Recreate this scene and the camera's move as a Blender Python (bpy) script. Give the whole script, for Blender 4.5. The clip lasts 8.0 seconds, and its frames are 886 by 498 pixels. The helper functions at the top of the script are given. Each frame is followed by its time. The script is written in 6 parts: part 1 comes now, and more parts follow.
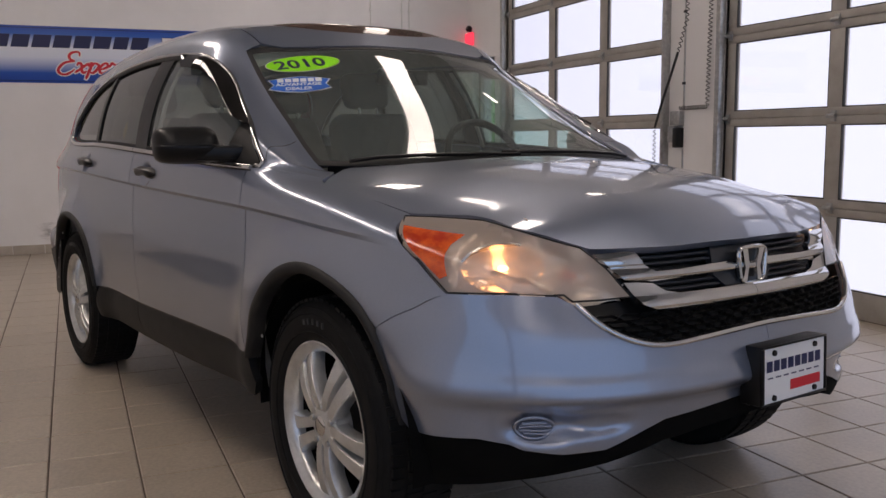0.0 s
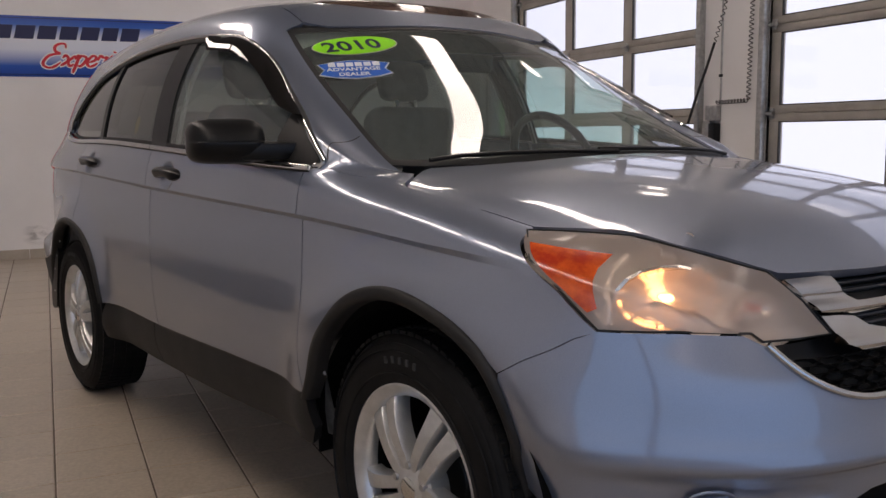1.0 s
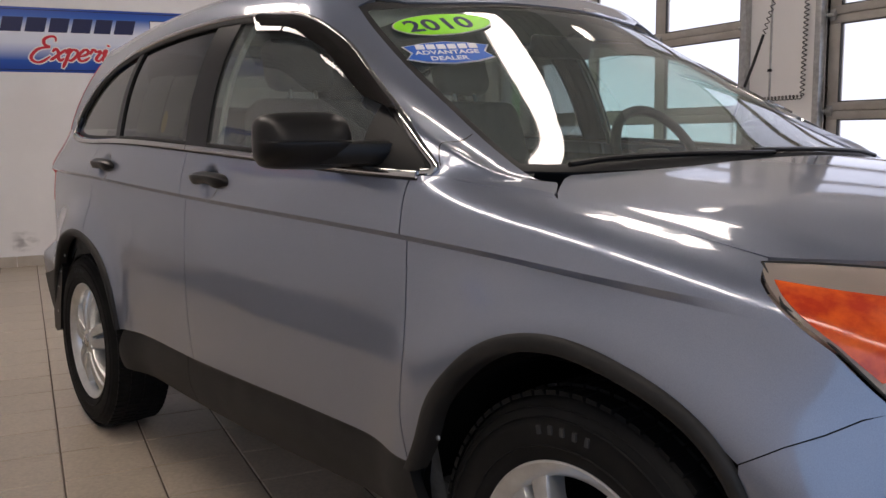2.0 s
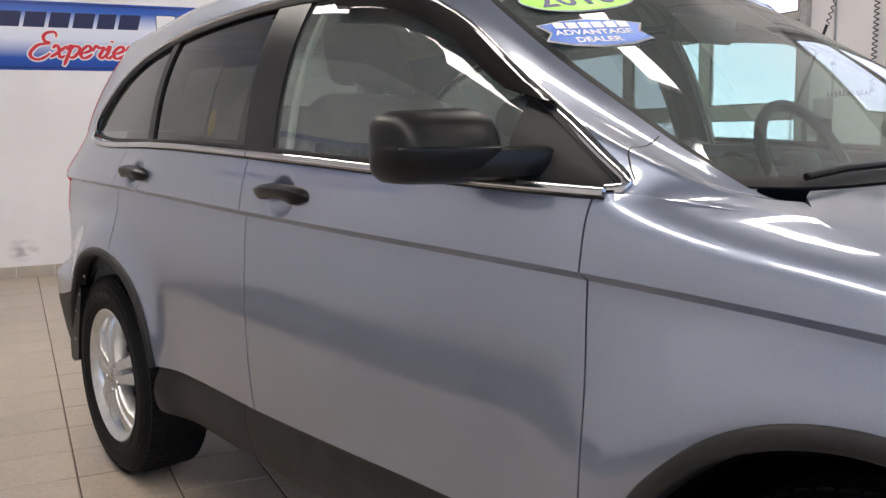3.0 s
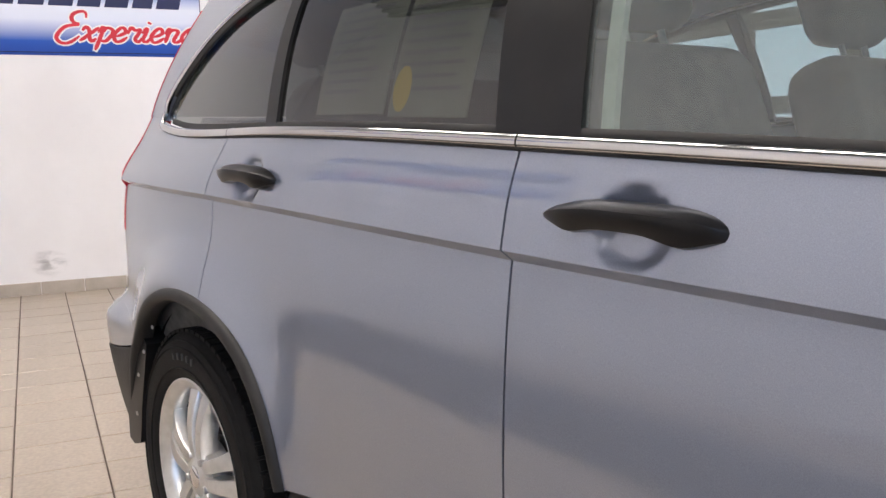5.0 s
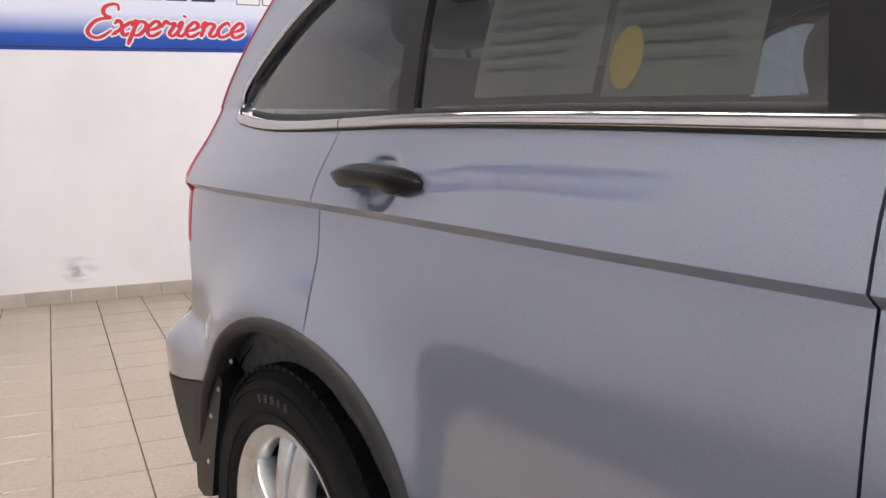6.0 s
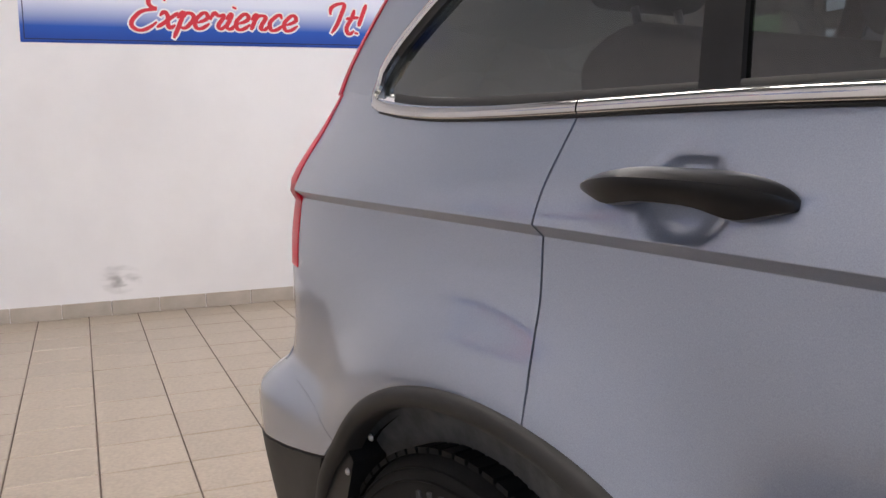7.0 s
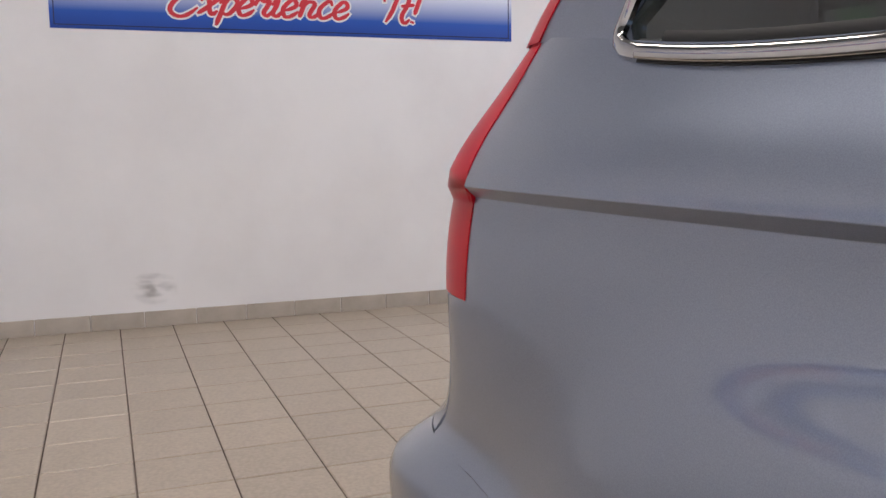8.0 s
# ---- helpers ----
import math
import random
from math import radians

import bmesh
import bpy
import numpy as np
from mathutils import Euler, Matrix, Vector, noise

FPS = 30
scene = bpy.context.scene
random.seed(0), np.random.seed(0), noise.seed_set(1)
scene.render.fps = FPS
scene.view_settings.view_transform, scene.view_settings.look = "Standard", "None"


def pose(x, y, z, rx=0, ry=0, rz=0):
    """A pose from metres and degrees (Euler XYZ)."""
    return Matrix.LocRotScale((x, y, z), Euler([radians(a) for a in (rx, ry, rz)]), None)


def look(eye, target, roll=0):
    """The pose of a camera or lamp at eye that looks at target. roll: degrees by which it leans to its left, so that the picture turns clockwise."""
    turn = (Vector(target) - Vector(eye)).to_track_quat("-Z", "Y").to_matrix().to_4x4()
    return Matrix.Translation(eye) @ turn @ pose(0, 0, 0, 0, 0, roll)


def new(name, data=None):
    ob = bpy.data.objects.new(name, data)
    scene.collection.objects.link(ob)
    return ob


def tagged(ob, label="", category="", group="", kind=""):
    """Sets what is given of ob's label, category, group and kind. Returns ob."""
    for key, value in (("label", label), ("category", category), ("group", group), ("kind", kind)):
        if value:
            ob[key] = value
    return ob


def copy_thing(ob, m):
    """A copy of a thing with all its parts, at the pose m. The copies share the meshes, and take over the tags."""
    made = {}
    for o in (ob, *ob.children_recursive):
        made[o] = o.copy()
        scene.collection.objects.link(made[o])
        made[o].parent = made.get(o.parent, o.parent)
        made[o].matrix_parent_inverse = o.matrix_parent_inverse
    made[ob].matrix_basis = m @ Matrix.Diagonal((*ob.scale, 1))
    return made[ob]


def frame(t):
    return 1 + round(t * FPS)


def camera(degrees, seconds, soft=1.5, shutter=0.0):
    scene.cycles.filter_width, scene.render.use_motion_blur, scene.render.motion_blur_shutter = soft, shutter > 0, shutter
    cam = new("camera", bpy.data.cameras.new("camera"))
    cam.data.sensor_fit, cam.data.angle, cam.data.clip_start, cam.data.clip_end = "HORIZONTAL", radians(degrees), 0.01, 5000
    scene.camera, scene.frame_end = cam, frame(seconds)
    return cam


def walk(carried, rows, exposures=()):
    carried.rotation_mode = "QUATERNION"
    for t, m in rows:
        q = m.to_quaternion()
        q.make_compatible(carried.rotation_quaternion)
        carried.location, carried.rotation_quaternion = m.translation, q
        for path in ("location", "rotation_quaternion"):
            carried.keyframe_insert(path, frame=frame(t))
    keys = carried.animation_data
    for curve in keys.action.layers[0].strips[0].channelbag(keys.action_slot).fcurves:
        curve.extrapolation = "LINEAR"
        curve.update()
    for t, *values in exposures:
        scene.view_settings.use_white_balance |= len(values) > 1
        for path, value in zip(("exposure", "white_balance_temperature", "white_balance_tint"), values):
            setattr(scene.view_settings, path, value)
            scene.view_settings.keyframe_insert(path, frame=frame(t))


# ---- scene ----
cam = camera(52.6, 8.0)
PATH = [
    (0, (3.874, -1.142, 1.166), (2.039, -0.385, 0.916), -0.5),
    (0.5, (3.601, -1.179, 1.147), (1.775, -0.404, 0.896), -0.5),
    (1, (3.302, -1.24, 1.158), (1.486, -0.441, 0.903), -0.6),
    (1.5, (2.995, -1.292, 1.153), (1.189, -0.471, 0.899), -0.5),
    (3, (2.155, -1.407, 1.166), (0.365, -0.553, 0.908), -0.9),
    (3.5, (1.858, -1.427, 1.151), (0.063, -0.583, 0.896), -0.6),
    (4, (1.568, -1.423, 1.138), (-0.233, -0.594, 0.876), -1.0),
    (5.5, (0.746, -1.471, 1.134), (-1.062, -0.655, 0.876), -1.2),
    (6, (0.533, -1.508, 1.124), (-1.287, -0.718, 0.866), -1.3),
    (6.5, (0.253, -1.546, 1.127), (-1.578, -0.782, 0.878), -1.0),
    (7, (-0.037, -1.574, 1.113), (-1.878, -0.833, 0.864), -1.1),
    (7.5, (-0.329, -1.58, 1.103), (-2.183, -0.869, 0.857), -1.2),
    (8, (-0.63, -1.624, 1.076), (-2.487, -0.923, 0.839), -0.7),
]
walk(cam, [(t, look(eye, target, roll)) for t, eye, target, roll in PATH],
     [(0, 0.50, 6600, 15), (1.5, 0.57, 6600, 14), (2.2, 0.93, 6460, 12), (3.0, 1.53, 6200, 9), (3.5, 1.78, 6220, 10), (4.2, 2.02, 6200, 10),
      (5.5, 2.00, 6180, 11), (6.5, 1.83, 6160, 10), (7.0, 1.74, 6150, 11), (8.0, 1.38, 6120, 11)])

# ---- world and large lights ----
world = bpy.data.worlds.new("world")
scene.world = world
world.use_nodes = True
world.node_tree.nodes["Background"].inputs[0].default_value = (0.75, 0.82, 0.95, 1)
world.node_tree.nodes["Background"].inputs[1].default_value = 0.15

# the car stands turned in the room
CAR_TURN = 13.0
CAR = pose(0, 0, 0, 0, 0, CAR_TURN)
WALL_X, WALL_Y, END_X, END_Y, CEIL = -6.178, 3.345, 7.2, -4.5, 4.9
LAMP_Z = 4.08


# ---- materials ----
def principled(name, color, rough=0.5, metal=0.0, coat=0.0, spec=0.5):
    m = bpy.data.materials.new(name)
    m.use_nodes = True
    b = m.node_tree.nodes["Principled BSDF"]
    b.inputs["Base Color"].default_value = (*color, 1)
    b.inputs["Roughness"].default_value = rough
    b.inputs["Metallic"].default_value = metal
    b.inputs["Coat Weight"].default_value = coat
    b.inputs["Coat Roughness"].default_value = 0.03
    b.inputs["Specular IOR Level"].default_value = spec
    return m


def node(m, kind, **sets):
    n = m.node_tree.nodes.new(kind)
    for key, value in sets.items():
        n.inputs[key].default_value = value
    return n


def link(m, a, b):
    m.node_tree.links.new(a, b)


def varied(m, dark, light, scale, detail=6.0, lo=0.35, hi=0.65, bump=0.0, bump_scale=200.0, rough=None, coords="Object", fine=None, piece=0.0):
    """Noise between two colours at one scale, fine grain and bump at another; piece: how far whole pieces differ."""
    b = m.node_tree.nodes["Principled BSDF"]
    tc = node(m, "ShaderNodeTexCoord")
    n = node(m, "ShaderNodeTexNoise", Scale=scale, Detail=detail, Roughness=0.6)
    link(m, tc.outputs[coords], n.inputs["Vector"])
    r = node(m, "ShaderNodeValToRGB")
    r.color_ramp.elements[0].position, r.color_ramp.elements[1].position = lo, hi
    r.color_ramp.elements[0].color, r.color_ramp.elements[1].color = (*dark, 1), (*light, 1)
    link(m, n.outputs["Fac"], r.inputs["Fac"])
    out = r.outputs["Color"]
    if fine:
        f = node(m, "ShaderNodeTexNoise", Scale=fine, Detail=3.0)
        link(m, tc.outputs[coords], f.inputs["Vector"])
        mp = node(m, "ShaderNodeMapRange", **{"From Min": 0.3, "From Max": 0.7, "To Min": 0.88, "To Max": 1.1})
        link(m, f.outputs["Fac"], mp.inputs["Value"])
        hs = node(m, "ShaderNodeHueSaturation")
        link(m, out, hs.inputs["Color"])
        link(m, mp.outputs["Result"], hs.inputs["Value"])
        out = hs.outputs["Color"]
    if piece:
        oi = node(m, "ShaderNodeObjectInfo")
        mp2 = node(m, "ShaderNodeMapRange", **{"To Min": 1 - piece, "To Max": 1 + piece})
        link(m, oi.outputs["Random"], mp2.inputs["Value"])
        hs2 = node(m, "ShaderNodeHueSaturation")
        link(m, out, hs2.inputs["Color"])
        link(m, mp2.outputs["Result"], hs2.inputs["Value"])
        out = hs2.outputs["Color"]
    link(m, out, b.inputs["Base Color"])
    if rough:
        mr = node(m, "ShaderNodeMapRange", **{"To Min": rough[0], "To Max": rough[1]})
        link(m, n.outputs["Fac"], mr.inputs["Value"])
        link(m, mr.outputs["Result"], b.inputs["Roughness"])
    if bump:
        bn = node(m, "ShaderNodeTexNoise", Scale=bump_scale, Detail=3.0)
        link(m, tc.outputs[coords], bn.inputs["Vector"])
        bp = node(m, "ShaderNodeBump", Strength=bump, Distance=0.002)
        link(m, bn.outputs["Fac"], bp.inputs["Height"])
        link(m, bp.outputs["Normal"], b.inputs["Normal"])
    return m


def emitter(name, color, strength):
    m = bpy.data.materials.new(name)
    m.use_nodes = True
    m.node_tree.nodes.clear()
    e = node(m, "ShaderNodeEmission", Color=(*color, 1), Strength=strength)
    o = node(m, "ShaderNodeOutputMaterial")
    link(m, e.outputs[0], o.inputs["Surface"])
    return m


def glass(name, tint, ior=1.5, rough=0.0, haze=0.0, haze_color=(0.8, 0.8, 0.8), coat=1.6, passing=0.0):
    """Thin pane: tinted see-through with a mirror coat by Fresnel; haze: share of dull scatter."""
    m = bpy.data.materials.new(name)
    m.use_nodes = True
    m.node_tree.nodes.clear()
    t = node(m, "ShaderNodeBsdfTransparent", Color=(*tint, 1))
    g = node(m, "ShaderNodeBsdfGlossy", Roughness=rough)
    base = ((ior - 1) / (ior + 1)) ** 2
    lw = node(m, "ShaderNodeLayerWeight")
    power = node(m, "ShaderNodeMath")
    power.operation = "POWER"
    power.inputs[1].default_value = 4.0
    f = node(m, "ShaderNodeMapRange", **{"To Min": base * coat, "To Max": 1.0})
    link(m, lw.outputs["Facing"], power.inputs[0])
    link(m, power.outputs[0], f.inputs["Value"])
    mix = node(m, "ShaderNodeMixShader")
    link(m, f.outputs[0], mix.inputs[0])
    if haze:
        d = node(m, "ShaderNodeBsdfDiffuse", Color=(*haze_color, 1))
        mh = node(m, "ShaderNodeMixShader", Fac=haze)
        link(m, t.outputs[0], mh.inputs[1])
        if passing:
            # light from behind scatters in the dull skin
            b = node(m, "ShaderNodeBsdfTranslucent", Color=(*haze_color, 1))
            mb = node(m, "ShaderNodeMixShader", Fac=passing)
            link(m, d.outputs[0], mb.inputs[1])
            link(m, b.outputs[0], mb.inputs[2])
            link(m, mb.outputs[0], mh.inputs[2])
        else:
            link(m, d.outputs[0], mh.inputs[2])
        link(m, mh.outputs[0], mix.inputs[1])
    else:
        link(m, t.outputs[0], mix.inputs[1])
    link(m, g.outputs[0], mix.inputs[2])
    o = node(m, "ShaderNodeOutputMaterial")
    link(m, mix.outputs[0], o.inputs["Surface"])
    return m


def paint_material():
    """Blue-grey metallic paint under clear coat."""
    m = principled("car_paint", (0.27, 0.315, 0.43), 0.37, 0.70, 1.0)
    b = m.node_tree.nodes["Principled BSDF"]
    tc = node(m, "ShaderNodeTexCoord")
    b.inputs["Coat IOR"].default_value = 1.9
    b.inputs["Coat Roughness"].default_value = 0.065
    flake = node(m, "ShaderNodeTexNoise", Scale=900.0, Detail=2.0)
    link(m, tc.outputs["Object"], flake.inputs["Vector"])
    ramp = node(m, "ShaderNodeValToRGB")
    ramp.color_ramp.elements[0].position, ramp.color_ramp.elements[0].color = 0.3, (0.200, 0.230, 0.306, 1)
    ramp.color_ramp.elements[1].position, ramp.color_ramp.elements[1].color = 0.7, (0.246, 0.276, 0.356, 1)
    link(m, flake.outputs["Fac"], ramp.inputs["Fac"])
    link(m, ramp.outputs["Color"], b.inputs["Base Color"])
    return m


PAINT = paint_material()
CLAD = varied(principled("grey_plastic", (0.05, 0.05, 0.05), 0.55, 0.0, 0.0, 0.3), (0.011, 0.011, 0.011), (0.021, 0.020, 0.019), 9.0, bump=0.15, bump_scale=900.0)
BLACK = varied(principled("black_plastic", (0.012, 0.012, 0.013), 0.35, 0.0, 0.0, 0.28), (0.005, 0.005, 0.0055), (0.009, 0.009, 0.0095), 14.0, rough=(0.25, 0.42))
# near-black: shade in arches, rim barrels and underneath is put into this colour
SHADED_BLACK = varied(principled("shaded_black", (0.01, 0.01, 0.01), 0.9, 0.0, 0.0, 0.1), (0.0018, 0.0018, 0.0018), (0.004, 0.0038, 0.0036), 12.0)
RUBBER = varied(principled("tyre_rubber", (0.02, 0.02, 0.02), 0.7, 0.0, 0.0, 0.2), (0.0045, 0.0045, 0.0045), (0.009, 0.0088, 0.0085), 18.0, bump=0.2, bump_scale=400.0)
CHROME = principled("chrome", (0.60, 0.59, 0.58), 0.07, 1.0)
ALLOY = varied(principled("alloy", (0.65, 0.65, 0.65), 0.32, 0.75), (0.54, 0.54, 0.53), (0.66, 0.66, 0.65), 20.0, rough=(0.24, 0.4))
DARK_METAL = principled("dark_metal", (0.06, 0.06, 0.06), 0.5, 0.8)
SEAL = principled("rubber_seal", (0.008, 0.008, 0.008), 0.6)
WINDSHIELD = glass("windshield_glass", (0.74, 0.88, 0.82), 1.55, 0.0, 0.10, (0.62, 0.68, 0.63), coat=0.95)
DOOR_GLASS = glass("door_glass", (0.62, 0.76, 0.70), 1.55, 0.0, 0.12, (0.62, 0.66, 0.64), coat=1.3)
PRIVACY = glass("privacy_glass", (0.20, 0.215, 0.205), 1.55, coat=1.9)
LENS = glass("hazed_lens", (0.97, 0.92, 0.86), 1.45, 0.16, 0.44, (0.94, 0.80, 0.70), coat=0.9, passing=0.4)
AMBER = varied(principled("amber_reflector", (0.75, 0.09, 0.012), 0.22, 0.0, 0.6), (0.50, 0.035, 0.008), (0.82, 0.13, 0.014), 22.0)
RED_LENS = principled("red_lens", (0.46, 0.004, 0.014), 0.28, 0.0, 0.0, 0.15)
BULB = emitter("lit_bulb", (1.0, 0.46, 0.16), 11.0)
CABIN = varied(principled("grey_cloth", (0.12, 0.12, 0.12), 0.9), (0.05, 0.05, 0.05), (0.09, 0.09, 0.087), 30.0, bump=0.06)
CABIN_LIGHT = varied(principled("headliner_cloth", (0.35, 0.35, 0.33), 0.95), (0.30, 0.30, 0.28), (0.38, 0.37, 0.35), 30.0)
WALL = varied(principled("white_wall_paint", (0.78, 0.76, 0.75), 0.6), (0.76, 0.74, 0.73), (0.84, 0.825, 0.815), 0.9, bump=0.08, bump_scale=120.0)
CEILING = varied(principled("ceiling_paint", (0.5, 0.5, 0.48), 0.8), (0.24, 0.24, 0.23), (0.32, 0.32, 0.31), 1.5)
TILE = varied(principled("floor_tile", (0.50, 0.45, 0.39), 0.30), (0.385, 0.325, 0.256), (0.468, 0.398, 0.317), 2.2, fine=70.0, rough=(0.22, 0.42), coords="Object", piece=0.05, bump=0.05, bump_scale=60.0)
GROUT = varied(principled("grout", (0.10, 0.075, 0.055), 0.9), (0.07, 0.05, 0.038), (0.16, 0.125, 0.10), 3.0, fine=40.0)
BASE_TILE = varied(principled("base_tile", (0.40, 0.37, 0.33), 0.4), (0.38, 0.335, 0.275), (0.48, 0.425, 0.355), 4.0, piece=0.06)
DOOR_RAIL = varied(principled("anodised_rail", (0.42, 0.39, 0.35), 0.45, 0.3), (0.36, 0.33, 0.29), (0.46, 0.43, 0.39), 5.0, rough=(0.35, 0.5))
PANE = glass("clear_pane", (0.93, 0.94, 0.96), 1.45, 0.05)
DAYLIGHT = emitter("white_daylight", (0.93, 0.95, 1.10), 0.88)
DAY_OPEN = emitter("open_daylight", (0.62, 0.87, 1.30), 0.52)
STEEL = varied(principled("galvanised_steel", (0.4, 0.4, 0.4), 0.4, 0.9), (0.35, 0.35, 0.34), (0.5, 0.5, 0.49), 30.0, rough=(0.3, 0.5))
TRIM_DARK = principled("dark_weatherstrip", (0.03, 0.028, 0.026), 0.7)
CABLE = principled("black_cable", (0.01, 0.01, 0.01), 0.5)
TUBE = emitter("lit_tube", (1.0, 0.885, 0.78), 7.0)
MAT_RUBBER = varied(principled("mat_rubber", (0.03, 0.03, 0.03), 0.8), (0.035, 0.033, 0.030), (0.062, 0.058, 0.054), 6.0, bump=0.3, bump_scale=300.0)
SIGN_RED = emitter("lit_red_sign", (1.0, 0.06, 0.10), 0.9)
FIXTURE = principled("white_enamel", (0.75, 0.75, 0.72), 0.4)


# ---- building helpers ----
def part(name, data, material, parent=None, label="", matrix=None):
    """Links a bmesh or mesh as one object under a thing or a part."""
    if isinstance(data, bmesh.types.BMesh):
        me = bpy.data.meshes.new(name)
        data.to_mesh(me)
        data.free()
    else:
        me = data
    me.name = name
    if material and not me.materials:
        me.materials.append(material)
    ob = new(name, me)
    if parent:
        ob.parent = parent
    if matrix is not None:
        ob.matrix_basis = matrix
    if label:
        ob["label"] = label
    return ob


def thing(name, matrix, label, category, group=""):
    ob = new(name)
    ob.matrix_basis = matrix
    return tagged(ob, label, category, group)


def smooth(bm, angle=35.0):
    """Smooth shading with sharp edges over the angle."""
    for f in bm.faces:
        f.smooth = True
    for e in bm.edges:
        if len(e.link_faces) == 2 and e.calc_face_angle(0) > radians(angle):
            e.smooth = False
    return bm


def add_box(bm, x0, x1, y0, y1, z0, z1, bevel=0.0, seg=2):
    vs = [bm.verts.new(p) for p in ((x0, y0, z0), (x1, y0, z0), (x1, y1, z0), (x0, y1, z0), (x0, y0, z1), (x1, y0, z1), (x1, y1, z1), (x0, y1, z1))]
    fs = [bm.faces.new([vs[i] for i in q]) for q in ((3, 2, 1, 0), (4, 5, 6, 7), (0, 1, 5, 4), (1, 2, 6, 5), (2, 3, 7, 6), (3, 0, 4, 7))]
    if bevel:
        edges = list({e for f in fs for e in f.edges})
        bmesh.ops.bevel(bm, geom=edges, offset=bevel, segments=seg, profile=0.5, affect="EDGES")
    return bm


def box(x0, x1, y0, y1, z0, z1, bevel=0.0, seg=2):
    return add_box(bmesh.new(), x0, x1, y0, y1, z0, z1, bevel, seg)


def revolve(profile, steps=64, axis="y"):
    """A solid of revolution: profile of (radius, offset along the axis)."""
    bm = bmesh.new()
    rings = []
    for k in range(steps):
        a = 2 * math.pi * k / steps
        rings.append([bm.verts.new((r * math.cos(a), o, r * math.sin(a)) if axis == "y" else (r * math.cos(a), r * math.sin(a), o)) for r, o in profile])
    for k in range(steps):
        p, q = rings[k], rings[(k + 1) % steps]
        for i in range(len(profile) - 1):
            bm.faces.new((p[i], p[i + 1], q[i + 1], q[i]))
    bmesh.ops.remove_doubles(bm, verts=bm.verts, dist=1e-5)
    bmesh.ops.recalc_face_normals(bm, faces=bm.faces)
    return smooth(bm)


def tube(points, radius, sides=10, closed=False, flat=1.0):
    """A round bar along a line of points."""
    bm = bmesh.new()
    pts = [Vector(p) for p in points]
    n = len(pts)
    rings = []
    for i, p in enumerate(pts):
        a = pts[(i - 1) % n] if closed or i else p
        b = pts[(i + 1) % n] if closed or i < n - 1 else p
        d = (b - a).normalized()
        up = Vector((0, 0, 1)) if abs(d.z) < 0.95 else Vector((1, 0, 0))
        u = d.cross(up).normalized()
        v = u.cross(d)
        r = radius[i] if isinstance(radius, (list, tuple)) else radius
        rings.append([bm.verts.new(p + r * (math.cos(2 * math.pi * k / sides) * u * flat + math.sin(2 * math.pi * k / sides) * v)) for k in range(sides)])
    for i in range(n if closed else n - 1):
        p, q = rings[i], rings[(i + 1) % n]
        for k in range(sides):
            bm.faces.new((p[k], p[(k + 1) % sides], q[(k + 1) % sides], q[k]))
    if not closed:
        bm.faces.new(rings[0])
        bm.faces.new(rings[-1])
    bmesh.ops.recalc_face_normals(bm, faces=bm.faces)
    return smooth(bm)


def spline(xs, ys):
    """Natural cubic spline through the points, as a function of arrays."""
    xs, ys = np.array(xs, float), np.array(ys, float)
    n, h = len(xs), np.diff(xs)
    a, b = np.eye(n), np.zeros(n)
    for i in range(1, n - 1):
        a[i, i - 1:i + 2] = h[i - 1], 2 * (h[i - 1] + h[i]), h[i]
        b[i] = 6 * ((ys[i + 1] - ys[i]) / h[i] - (ys[i] - ys[i - 1]) / h[i - 1])
    m = np.linalg.solve(a, b)

    def at(x):
        x = np.clip(np.asarray(x, float), xs[0], xs[-1])
        i = np.clip(np.searchsorted(xs, x) - 1, 0, n - 2)
        d0, d1, hh = x - xs[i], xs[i + 1] - x, h[i]
        return (m[i] * d1 ** 3 + m[i + 1] * d0 ** 3) / (6 * hh) + (ys[i] / hh - m[i] * hh / 6) * d1 + (ys[i + 1] / hh - m[i + 1] * hh / 6) * d0
    return at


def curve2(points, n=60):
    """A smooth line through plan points, as n points."""
    p = np.array(points, float)
    t = np.concatenate([[0], np.cumsum(np.linalg.norm(np.diff(p, axis=0), axis=1))])
    u = np.linspace(0, t[-1], n)
    return list(zip(spline(t, p[:, 0])(u).tolist(), spline(t, p[:, 1])(u).tolist()))


def step(x, a, b):
    t = np.clip((np.asarray(x, float) - a) / (b - a), 0, 1)
    return t * t * t * (t * (6 * t - 15) + 10)


def inside(poly, a, b):
    hit, n = False, len(poly)
    for i in range(n):
        (x0, y0), (x1, y1) = poly[i], poly[i - 1]
        if (y0 > b) != (y1 > b) and a < (x1 - x0) * (b - y0) / (y1 - y0) + x0:
            hit = not hit
    return hit


def clip(poly, axis, value, keep_low):
    out, n = [], len(poly)
    for i in range(n):
        p, q = poly[i - 1], poly[i]
        ip, iq = (p[axis] <= value) == keep_low, (q[axis] <= value) == keep_low
        if ip != iq:
            k = (value - p[axis]) / (q[axis] - p[axis])
            out.append((p[0] + k * (q[0] - p[0]), p[1] + k * (q[1] - p[1])))
        if iq:
            out.append(q)
    return out


